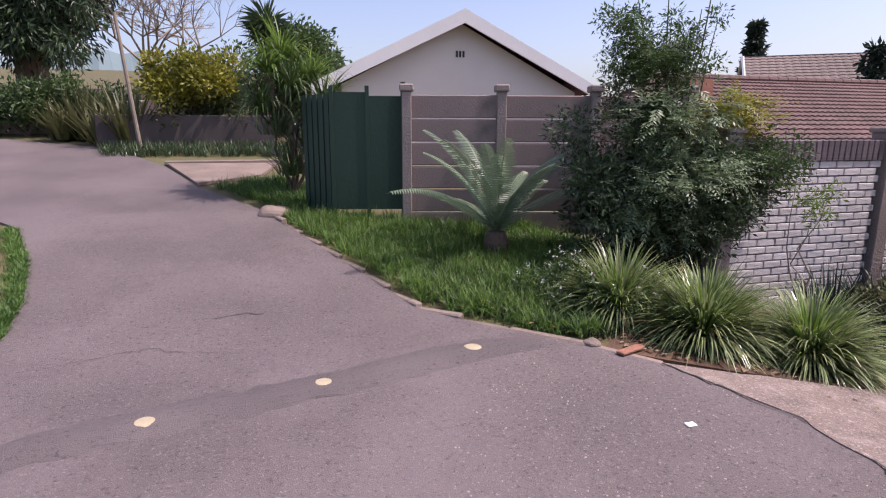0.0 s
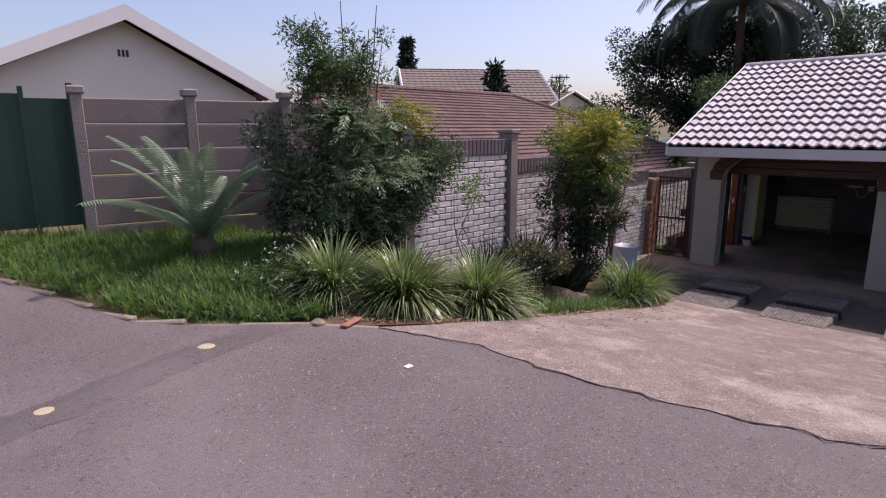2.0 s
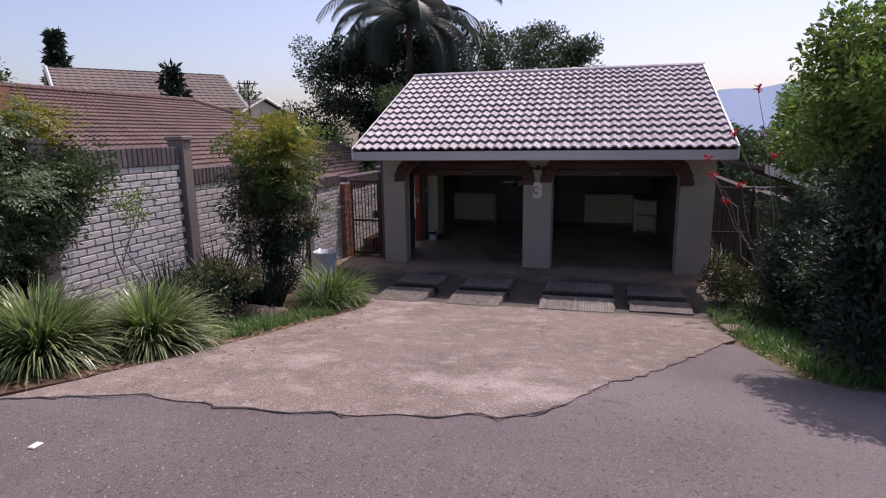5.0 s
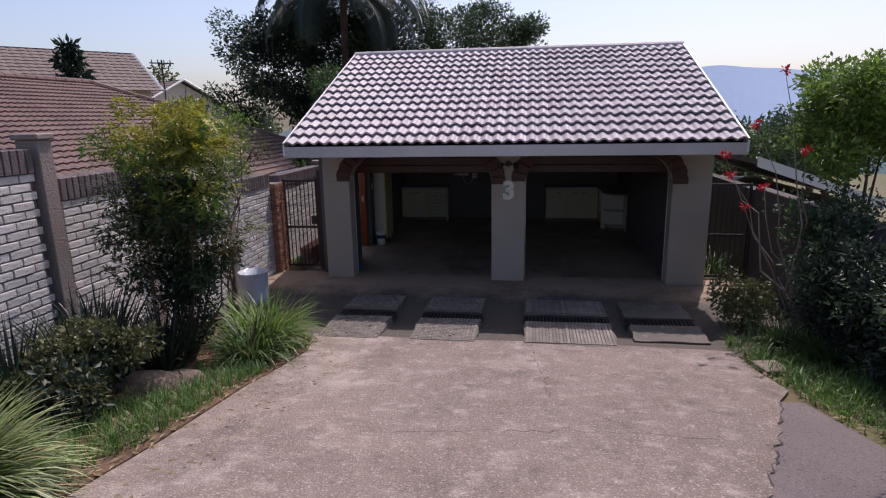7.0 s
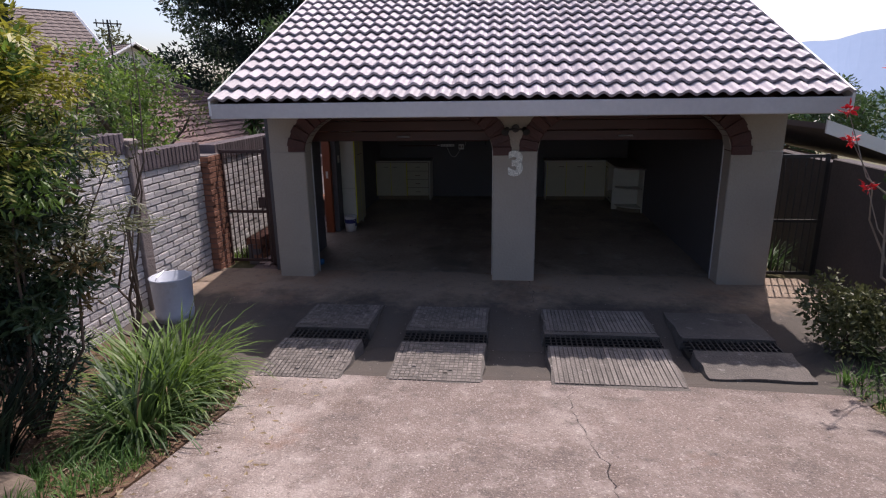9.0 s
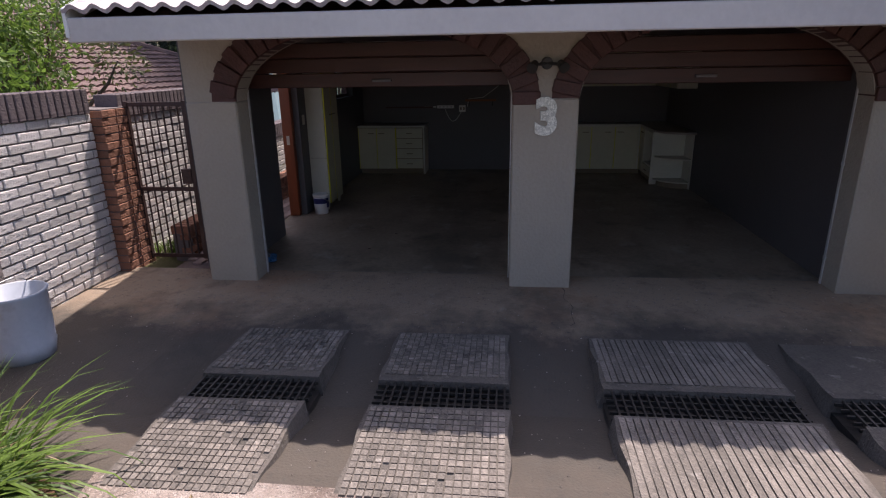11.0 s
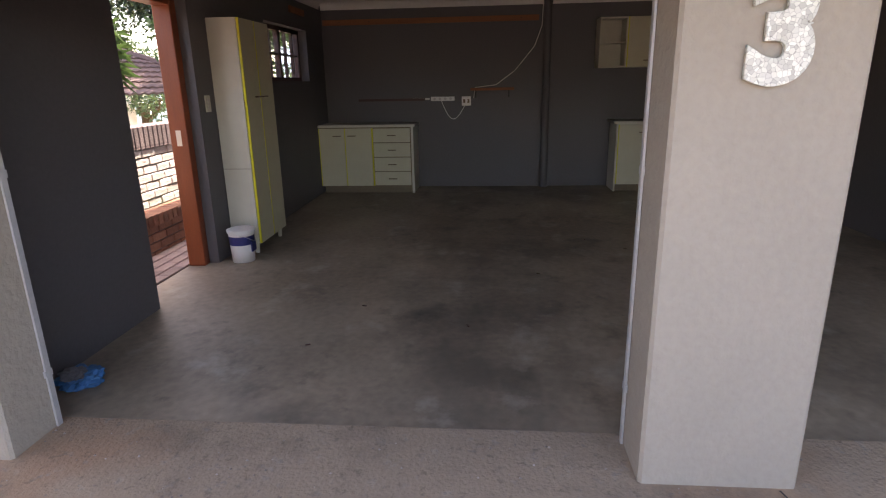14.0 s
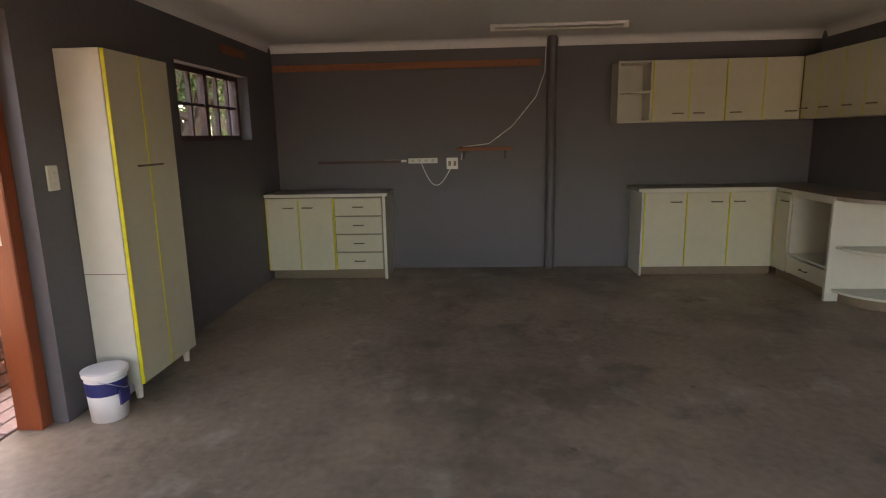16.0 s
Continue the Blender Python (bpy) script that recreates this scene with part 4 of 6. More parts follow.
t = thing("worktop", "brown laminate worktop with pale front edge on cabinets", "worktop", (17.55, 4.328, 0.87), -90)
part("top", box(0, W + 0.03, -0.035, 0.49, 0.0, 0.03), M_TOP, t)
part("front_edge", box(0, W + 0.03, -0.04, -0.035, 0.0, 0.03), M_CABSIDE, t)

# corner units on the right
t = thing("base_cabinet", "cream base cabinet with three yellow-edged doors", "cabinet", (17.62, 0.47, 0.0), -90)
part("end_panel", box(0, 0.02, -0.02, 0.42, 0.0, 0.868), M_CABSIDE, t)
part("body", box(0.02, 1.335, 0.0, 0.42, 0.09, 0.868), M_CABSIDE, t)
part("plinth", box(0.02, 1.335, 0.04, 0.06, 0.0, 0.09), M_KICK, t, "brown plinth board")
for k in range(3):
    leaf_door(t, 0.03 + 0.42 * k, 0.445 + 0.42 * k, 0.1, 0.855, (0.34, 0.74, 0.96)[k], 0.76)
t = thing("open_cabinet", "cream corner cabinet with narrow door and open oven niche", "cabinet", (17.60, -0.86, 0.0), 180)
part("side_panel", box(0.0, 0.02, 0, 0.5, 0.09, 0.868), M_CABSIDE, t)
part("side_panel", box(0.27, 0.29, 0, 0.5, 0.09, 0.868), M_CABSIDE, t)
part("end_panel", box(0.93, 0.96, -0.03, 0.5, 0.0, 0.868), M_CABSIDE, t)
part("back_panel", box(0.02, 0.93, 0.48, 0.5, 0.09, 0.868), M_CABSIDE, t)
part("niche_floor", box(0.29, 0.93, 0.0, 0.48, 0.27, 0.288), M_CABSIDE, t)
part("plinth", box(0.02, 0.93, 0.04, 0.06, 0.0, 0.09), M_KICK, t, "brown plinth board")
leaf_door(t, 0.02, 0.27, 0.1, 0.855, 0.19, 0.78)
drawer_front(t, 0.29, 0.92, 0.1, 0.265)
part("top_rail", box(0.29, 0.93, 0.0, 0.02, 0.83, 0.868), M_CABSIDE, t)


def quarter(r1, r2, z0, z1, bm=None):
    bm = bm or bmesh.new()
    n = 14
    pts = [(0, 0.5)] + [(r1 * math.sin(math.pi / 2 * k / n), 0.5 - r2 * math.cos(math.pi / 2 * k / n)) for k in range(n + 1)]
    lo_, hi_ = [bm.verts.new((x, y, z0)) for x, y in pts], [bm.verts.new((x, y, z1)) for x, y in pts]
    bm.faces.new(lo_[::-1])
    bm.faces.new(hi_)
    for k in range(len(pts)):
        j = (k + 1) % len(pts)
        bm.faces.new((lo_[k], lo_[j], hi_[j], hi_[k]))
    return bm


t = thing("corner_shelf", "cream end shelf unit with curved open shelves", "shelf", (16.635, -0.86, 0.0), 180)
for z in (0.09, 0.46):
    part("shelf", quarter(0.42, 0.48, z, z + 0.02), M_CABSIDE, t)
part("back_panel", box(0.0, 0.42, 0.485, 0.5, 0.0, 0.868), M_CABSIDE, t)
part("plinth", quarter(0.36, 0.42, 0.0, 0.088), M_KICK, t, "curved brown plinth")
wt = thing("corner_worktop", "brown laminate corner worktop with rounded end", "worktop", (0, 0, 0.87))
part("top", box(17.58, BX - 0.005, -1.375, 0.51, 0, 0.03), M_TOP, wt)
part("top", box(16.63, 17.58, -1.375, -0.83, 0, 0.03), M_TOP, wt)
q = part("rounded_end", quarter(0.46, 0.53, 0, 0.03), M_TOP, wt)
q.matrix_basis = pose(16.63, -0.875, 0, 0, 0, 180)
part("front_edge", box(17.575, 17.58, -0.83, 0.51, 0, 0.031), M_CABSIDE, wt)
part("front_edge", box(16.63, 17.575, -0.83, -0.825, 0, 0.031), M_CABSIDE, wt)

t = thing("wall_shelf_unit", "small cream open wall unit with one shelf", "shelf", (17.75, 0.715, 1.555), -90)
carcass(t, 0.34, 0.295, 0, 0.6, (0.29,))
for k, (y, w) in enumerate(((0.37, 0.71), (-0.345, 0.72))):
    t = thing("wall_cabinet", "cream wall cabinet with two yellow-edged doors", "cabinet", (17.755, y, 1.555), -90, group="wall cabinets")
    part("body", box(0, w - 0.004, 0, 0.29, 0, 0.6), M_CABSIDE, t)
    leaf_door(t, 0.0, w / 2, 0.003, 0.597, 0.25 if k == 0 else 0.1, 0.08)
    leaf_door(t, w / 2, w, 0.003, 0.597, w / 2 + (0.1 if k == 0 else 0.27), 0.08)
for k in range(2):
    t = thing("wall_cabinet", "cream wall cabinet with two yellow-edged doors", "cabinet", (17.73 - 0.66 * k, -1.08, 1.555), 180, group="wall cabinets")
    part("body", box(0, 0.656, 0, 0.295, 0, 0.6), M_CABSIDE, t)
    leaf_door(t, 0.0 + (0.02 if k == 0 else 0), 0.29, 0.003, 0.597, 0.08, 0.1)
    leaf_door(t, 0.29, 0.656, 0.003, 0.597, 0.4, 0.1)

# paint bucket
t = thing("paint_bucket", "white plastic paint bucket with blue label and lid", "bucket", (14.50, 4.15, 0))
part("body", lathe([(0.0, 0.0), (0.092, 0.0), (0.105, 0.25), (0.1, 0.25), (0, 0.245)]), M_WHITE, t, smooth=True)
part("lid", lathe([(0.0, 0.25), (0.113, 0.25), (0.115, 0.275), (0.1, 0.28), (0, 0.276)]), M_WHITE, t)
part("label", lathe([(0.1015, 0.15), (0.1052, 0.225)]), M_BLUE, t, "dark blue label band")
part("label_patch", box(-0.05, 0.03, -0.1065, -0.095, 0.09, 0.17), M_BLUE, t)
part("handle", tube([(0.108 * math.cos(a), 0.108 * math.sin(a) * 1.0, 0.235 - 0.07 * math.sin(a - 3.4) ** 2) for a in np.linspace(3.4, 6.0, 10)], 0.003), M_METAL, t)


def lightbar(x, y, w, label):
    t = thing("ceiling_light", label, "ceiling light", (x, y, CZ), 90)
    part("body", box(-w / 2, w / 2, -0.035, 0.035, -0.028, 0.0), M_WHITE, t, bev=0.006)
    for s in (-1, 1):
        part("end_cap", box(s * w / 2 - 0.02, s * w / 2 + 0.02, -0.03, 0.03, -0.06, -0.0), M_WHITE, t)
    part("tube", rod((-w / 2 + 0.02, 0, -0.046), (w / 2 - 0.02, 0, -0.046), 0.013, n=10), M_CABSIDE, t, "unlit fluorescent tube")


lightbar(17.28, 1.38, 1.2, "unlit white fluorescent batten under the ceiling")
lightbar(15.85, 2.47, 0.56, "short unlit white light fitting under the ceiling")

t = thing("timber_rail", "orange-stained pine rail nailed to the wall", "rail", (BX - 0.012, 2.88, 2.2))
part("board", box(-0.012, 0.012, -1.43, 1.43, -0.035, 0.035), M_PINE, t, bev=0.003)
for k in range(7):
    part("nail", rod((-0.012, -1.2 + 0.4 * k, 0), (-0.03, -1.2 + 0.4 * k, 0.004), 0.004), M_BLACK, t)
t = thing("timber_rail", "short orange-stained pine rail on the side wall", "rail", (17.0, LY - 0.012, 2.24))
part("board", box(-0.25, 0.25, -0.012, 0.012, -0.035, 0.035), M_PINE, t, bev=0.003)
t = thing("timber_rail", "thin faded brown batten on the wall", "rail", (BX - 0.008, 3.42, 1.195))
part("board", box(-0.008, 0.008, -0.46, 0.46, -0.016, 0.016), M_DARKWOOD, t)
t = thing("wall_bracket_shelf", "small orange-brown wooden shelf on black brackets", "shelf", (BX - 0.004, 2.05, 1.30))
part("board", box(-0.1, 0, -0.29, 0.29, 0, 0.035), M_PINE, t, bev=0.003)
for y in (-0.22, 0.22):
    part("bracket", box(-0.09, -0.07, y - 0.008, y + 0.008, -0.09, 0), M_BLACK, t)
    part("bracket", box(-0.012, 0, y - 0.008, y + 0.008, -0.09, 0), M_BLACK, t)
t = thing("downpipe", "grey painted pipe from floor to ceiling", "pipe", (BX - 0.055, 1.34, 0))
part("pipe", rod((0, 0, 0), (0, 0, CZ), 0.05, n=18), M_INWALL, t, smooth=False)
part("collar", rod((0, 0, CZ - 0.09), (0, 0, CZ - 0.02), 0.058, n=18), M_INWALL, t)
t = thing("multi_socket", "white multi-way power strip with cable on the wall", "socket", (BX, 2.72, 1.20))
part("body", box(-0.03, 0, -0.16, 0.16, -0.028, 0.028), M_WHITE, t, bev=0.004)
for k in range(4):
    part("outlet", rod((-0.03, -0.11 + 0.073 * k, 0), (-0.033, -0.11 + 0.073 * k, 0), 0.018, n=10), M_FASCIA, t)
part("trunking", box(-0.015, 0, 0.18, 0.42, -0.012, 0.012), M_WHITE, t)
part("cable", tube([(-0.02, 0.02 - 0.36 * u, -0.02 - 0.3 * math.sin(math.pi * u) * (1 - 0.35 * u)) for u in np.linspace(0, 1, 14)], 0.004), M_WHITE, t)
t = thing("wall_socket", "white double wall socket on the back wall", "socket", (BX, 2.40, 1.165))
part("plate", box(-0.012, 0, -0.062, 0.062, -0.062, 0.062), M_WHITE, t, bev=0.004)
for y in (-0.028, 0.028):
    part("outlet", box(-0.0145, -0.012, y - 0.014, y + 0.014, -0.025, 0.025), M_HANDLE, t)
t = thing("wall_cable", "thin white cable sagging up the wall", "cable", (BX - 0.01, 0, 0))
part("cable", tube([(0, 2.3, 1.2), (0, 2.28, 1.34), (0, 2.0, 1.37), (0, 1.75, 1.55), (0, 1.5, 1.85), (0, 1.41, 2.1), (0, 1.4, 2.38)], 0.005), M_WHITE, t)
t = thing("light_switch", "cream light switch plate beside the doorway", "switch", (14.56, LY, 1.29))
part("plate", box(-0.04, 0.04, -0.012, 0, -0.065, 0.065), M_CABSIDE, t, bev=0.004)
for k in range(3):
    part("rocker", box(-0.012, 0.012, -0.017, -0.012, -0.04 + 0.028 * k, -0.02 + 0.028 * k), M_FASCIA, t)
t = thing("blue_bag", "crumpled blue plastic bag on the floor", "bag", (12.40, 4.10, 0))
for nm, r_, z_, dx, m_, sd in (("bag", 0.1, 0.035, 0.0, M_TARP, 3.1), ("rag", 0.055, 0.085, -0.04, M_INWALL, 8.2)):
    b = bmesh.new()
    bmesh.ops.create_icosphere(b, subdivisions=4, radius=r_)
    for v in b.verts:
        d_ = v.co.normalized()
        v.co *= 1 + 0.45 * noise.noise(d_ * 2.2 + Vector((sd, 0, 0))) + 0.22 * noise.noise(d_ * 6 + Vector((0, sd, 0)))
        v.co.z = max(v.co.z * 0.5 + z_, 0.002)
        v.co.x += dx
    part(nm, b, m_, t)
for x, y in ((14.2, 1.7), (13.5, 2.9), (13.2, 2.2), (12.9, 3.1), (15.2, 1.2), (14.9, 0.9)):
    t = thing("litter", "small scrap of litter on the garage floor", "litter", (x, y, 0), random.uniform(0, 180), group="litter")
    part("scrap", box(-0.014, 0.014, -0.005, 0.005, 0, 0.005), M_DARKWOOD if random.random() < 0.6 else M_KICK, t)

SHIFT_Y = 0.0

# ---- kerb, markers, cracks ----
kerb_mesh = finish("kerb_stone", box(-0.241, 0.241, -0.04, 0.04, -0.12, 0.016), M_KERB, bev=0.012)
kerb = tagged(new("kerb"), "broken pale concrete edging along the planted bed", "kerb", "", "structure")
KP = [Vector((x, y, 0)) for x, y in EDGE[:7]]
for a, b in zip(KP, KP[1:]):
    n = max(1, round((b - a).length / 0.48))
    for k in range(n):
        p = a.lerp(b, (k + 0.5) / n)
        piece("kerb_stone", kerb_mesh, kerb, pose(p.x + 0.02, p.y + 0.02, gz(p.x, p.y) + random.uniform(-0.02, 0.0), random.uniform(-3, 3), random.uniform(-2, 2), math.degrees(math.atan2(b.y - a.y, b.x - a.x)) + random.uniform(-1.5, 1.5)) @ Matrix.Diagonal(((b - a).length / n / 0.48, 1, 1, 1)))
for x, y in ((-0.2, 3.75), (0.77, 4.0), (1.86, 4.32)):
    t = thing("road_marker", "round faded yellow road stud disc", "road marker", (x, y, gz(x, y) + 0.016), group="road markers")
    part("disc", lathe([(0.0, 0.012), (0.05, 0.012), (0.075, 0.0)], 14), M_MARK, t)
t = thing("speed_hump", "low tarred ridge across the asphalt road", "speed hump", (0, 0, 0))
hp = [(-1.5, 3.42), (-1.2, 3.5), (-0.19, 3.8), (0.77, 4.02), (1.87, 4.33), (2.5, 4.4)]
M_TARRED = mat("tar_ridge", (0.155, 0.129, 0.128), (0.1, 0.083, 0.083), 4, 0.85, 0.8, fine=130, stain=[((0.03, 0.025, 0.026), 34, 0.56, 0.8), ((0.26, 0.22, 0.21), 45, 0.6, 0.6)])
hv, hf = [], []
hump_line = ragged(hp, 0.12, 0.012)
for i, (x, y) in enumerate(hump_line):
    fade = min(1, i / 6, (len(hump_line) - 1 - i) / 6)
    for o, dz in ((-0.22, -0.006), (-0.14, 0.014), (-0.05, 0.028), (0.05, 0.026), (0.12, 0.01), (0.18, -0.006)):
        o_ = o + random.gauss(0, 0.02) * (abs(o) > 0.15) + 0.04
        hv.append((x + 0.26 * o_, y - o_, gz(x, y - o_) + (dz if dz < 0 else dz * fade - 0.004 * (1 - fade))))
    if i:
        hf += [(6 * i - 6 + j, 6 * i - 5 + j, 6 * i + 1 + j, 6 * i + j) for j in range(5)]
raw("hump", hv, hf, M_TARRED, t)
M_CRACK = mat("crack_tar", (0.06, 0.05, 0.048), (0.035, 0.03, 0.03), 10, 0.95, 0.3)


def crack(points, width, lift):
    v, f = [], []
    pts = [Vector((*p, 0)) for p in points]
    fine = []
    for a, b in zip(pts, pts[1:]):
        n = max(2, int((b - a).length / 0.07))
        fine += [a.lerp(b, k / n) + Vector((random.gauss(0, 0.014), random.gauss(0, 0.014), 0)) for k in range(n)]
    for i, p in enumerate(fine):
        d = (fine[min(i + 1, len(fine) - 1)] - fine[max(i - 1, 0)]).normalized()
        s = Vector((-d.y, d.x, 0)) * width * 0.5 * random.uniform(0.15, 1)
        for q in (p - s, p + s):
            v.append((q.x, q.y, gz(q.x, q.y) + lift))
        if i:
            f.append((2 * i - 2, 2 * i - 1, 2 * i + 1, 2 * i))
    tagged(raw("crack", v, f, M_CRACK, None, "thin dark crack in the paving"), "", "crack", "", "structure")


crack([(5.88, 1.89), (6.04, 1.21), (6.18, 0.17), (6.11, -0.45)], 0.016, 0.008)
crack([(4.1, -0.05), (4.6, 1.2), (4.35, 2.4), (4.5, 3.3)], 0.008, 0.008)
crack([(8.85, 0.86), (8.51, 0.91), (7.7, 0.8), (6.97, 0.76), (6.57, 0.44), (6.18, 0.17)], 0.016, 0.008)
for k in range(0, len(CONC) - 6, 9):
    crack([(x - 0.005, y) for x, y in CONC[k:k + 8]], 0.02, 0.009)
crack([(-1.6, 4.6), (-0.4, 4.9), (0.2, 4.7)], 0.006, 0.005)
crack([(0.0, 5.35), (0.25, 5.4), (0.45, 5.33)], 0.012, 0.005)
crack([(11.78, 1.09), (11.48, 1.1), (11.19, 1.06), (10.85, 1.12)], 0.008, 0.008)
for x, y in ((2.67, 2.98),):
    t = thing("paper_scrap", "small white scrap of paper on the road", "litter", (x, y, gz(x, y)))
    part("scrap", box(-0.03, 0.03, -0.022, 0.022, 0, 0.01), M_WHITE, t, bev=0.004)
for x, y, r, m, lb in ((2.76, 4.2, 0.07, M_KERB, "pale broken stone at the bed's edge"), (0.48, 8.62, 0.22, M_KERB, "flat pale stone beside the kerb"), (6.55, 4.3, 0.26, M_STONE, "brown garden rock in the bed"), (6.85, 4.15, 0.2, M_STONE, "brown garden rock in the bed")):
    b = bmesh.new()
    bmesh.ops.create_icosphere(b, subdivisions=3, radius=r)
    for v in b.verts:
        v.co *= 1 + 0.3 * noise.noise(v.co * 4 / r * 0.25 + Vector((x, y, 0)))
        v.co.z *= 0.55
    t = thing("rock", lb, "rock", (x, y, gz(x, y)))
    part("stone", b, m, t)
t = thing("fallen_tile", "broken red clay tile lying at the bed's edge", "tile", (2.95, 3.98, gz(2.95, 3.98) + 0.01), 20)
part("tile", box(-0.12, 0.12, -0.035, 0.035, 0, 0.02), M_RBRICK, t, bev=0.005)
t = thing("paving_stone", "pale loose paving stone beside the bed", "paving stone", (8.38, -1.57, gz(8.38, -1.57)), 12)
part("stone", box(-0.14, 0.14, -0.13, 0.13, 0, 0.05), M_KERB, t, bev=0.01)
t = thing("pail", "tall pale plastic pail with wire handle", "bucket", (10.2, 5.08, 0.0))
part("body", lathe([(0, 0), (0.18, 0), (0.205, 0.12), (0.2, 0.13), (0.215, 0.5), (0.225, 0.52), (0.2, 0.52), (0.19, 0.06), (0, 0.05)]), M_PAIL, t, smooth=True)
part("handle", tube([(0.21 * math.cos(a), 0.05, 0.5 + 0.09 * math.sin(a)) for a in np.linspace(0, math.pi, 12)], 0.004), M_METAL, t)
t = thing("step_slab", "terracotta-edged concrete step at a neighbouring entrance", "step", (-0.45, 12.9, 1.72), 4)
part("slab", box(-1.05, 1.1, -0.35, 0.6, 0, 0.2), M_SOIL, t)
part("edge", box(-1.08, 1.12, -0.38, -0.2, 0.18, 0.25), M_KERB, t, "pale step edge", bev=0.01)
sheet("side_drive", [(-1.45, 12.45), (-0.72, 10.6), (0.25, 11.2), (0.55, 12.4)], M_KERB, 0.03, "pale concrete side drive", "driveway", step=0.5)

# ---- planting in the bed beside the drive ----
def inside(x, y, poly):
    hit = False
    for (x0, y0), (x1, y1) in zip(poly, poly[1:] + poly[:1]):
        if (y0 > y) != (y1 > y) and x < x0 + (y - y0) / (y1 - y0) * (x1 - x0):
            hit = not hit
    return hit


def scatter(poly, n):
    xs, ys = [p[0] for p in poly], [p[1] for p in poly]
    out = []
    while len(out) < n:
        x, y = rng.uniform(min(xs), max(xs)), rng.uniform(min(ys), max(ys))
        if inside(x, y, poly):
            out.append((x, y, gz(x, y) - 0.02))
    return out


BED = [(2.8, 4.3), (1.75, 5.35), (1.23, 6.7), (0.7, 8.1), (0.55, 8.9), (1.4, 8.4), (3.0, 7.8), (5.2, 6.9), (5.0, 5.5), (3.8, 5.2)]


def stuff(name, label, category):
    return tagged(new(name), label, category, "", "stuff")


lawn = stuff("lawn", "long green grass and groundcover in the bed", "grass")
hummock = [(x, y, z + 0.09 * max(0, noise.noise(Vector((x * 2.2, y * 2.2, 0))))) for x, y, z in scatter(BED, 3600)]
blade_tuft("blades", hummock, 26000, 0.19, 0.009, L_GRASS, lawn, 0.06, 1.3, segs=3, lean=1.0)
blade_tuft("bright_blades", hummock, 5000, 0.21, 0.008, L_BRIGHT, lawn, 0.06, 1.2, segs=3, lean=0.9)
blade_tuft("blades", scatter([(2.9, 4.3), (1.8, 5.4), (1.9, 6.2), (3.2, 5.6), (3.3, 4.6)], 700), 5000, 0.13, 0.012, L_DARK, lawn, 0.08, 1.3, segs=2, lean=1.0)
blade_tuft("blades", scatter([(0.6, 8.9), (0.1, 9.6), (-0.4, 10.4), (0.6, 10.9), (1.6, 9.5)], 300), 3000, 0.22, 0.012, L_GRASS, lawn, 0.1, 1.2, segs=2, lean=0.9)
blade_tuft("bank_blades", scatter([(-2.7, 13.5), (0.7, 13.4), (0.7, 14.7), (-3.2, 14.7)], 500), 3600, 0.26, 0.016, L_DARK, lawn, 0.1, 1.1, segs=2, lean=0.9)
verge = stuff("verge_lawn", "short sunlit lawn on the road's inner side", "grass")
blade_tuft("blades", scatter([(-1.6, 4.2), (-1.52, 5.3), (-1.62, 5.94), (-1.92, 6.96), (-2.5, 8.3), (-4.5, 9.5), (-4.5, 4)], 2500), 9000, 0.08, 0.009, L_GRASS, verge, 0.05, 0.8, segs=2)
blade_tuft("edge_blades", scatter([(-1.6, 4.2), (-1.46, 5.3), (-1.56, 5.94), (-1.86, 6.96), (-2.42, 8.3), (-2.55, 8.3), (-1.98, 6.96), (-1.66, 5.94), (-1.6, 5.3), (-1.75, 4.2)], 900), 4500, 0.1, 0.01, L_GRASS, verge, 0.04, 1.2, segs=2, lean=1.0)
vs = stuff("path_edge_grass", "tufts of grass along the drive's planted edge", "grass")
blade_tuft("blades", scatter([(4.5, 3.38), (6.9, 3.6), (8.6, 3.6), (8.6, 4.0), (6.5, 4.3), (4.5, 4.0)], 500), 4200, 0.16, 0.009, L_GRASS, vs, 0.06, 1.1, segs=2, lean=0.9)
blade_tuft("blades", scatter([(7.0, -1.5), (9.3, -1.42), (9.6, -2.3), (7.0, -2.5), (5.2, -2.4), (5.3, -1.6)], 500), 3800, 0.22, 0.01, L_GRASS, vs, 0.08, 1.2, segs=2, lean=0.9)
blade_tuft("blades", scatter([(12.5, 5.27), (17, 5.27), (17, 5.5), (12.5, 5.5)], 200), 1400, 0.22, 0.012, L_BRIGHT, vs, 0.05, 1.1, segs=2)
soil = sheet("planting_bed", [(2.8, 4.1), (3.1, 3.85), (3.55, 3.55), (4.3, 3.34), (5.4, 3.39), (6.9, 3.54), (8.3, 3.54), (9.0, 3.78), (9.3, 4.6), (9.8, 5.5), (5.2, 5.5), (3.6, 4.8)], M_SOIL, -0.006, "reddish bare soil of the planted bed", "soil", step=0.5)

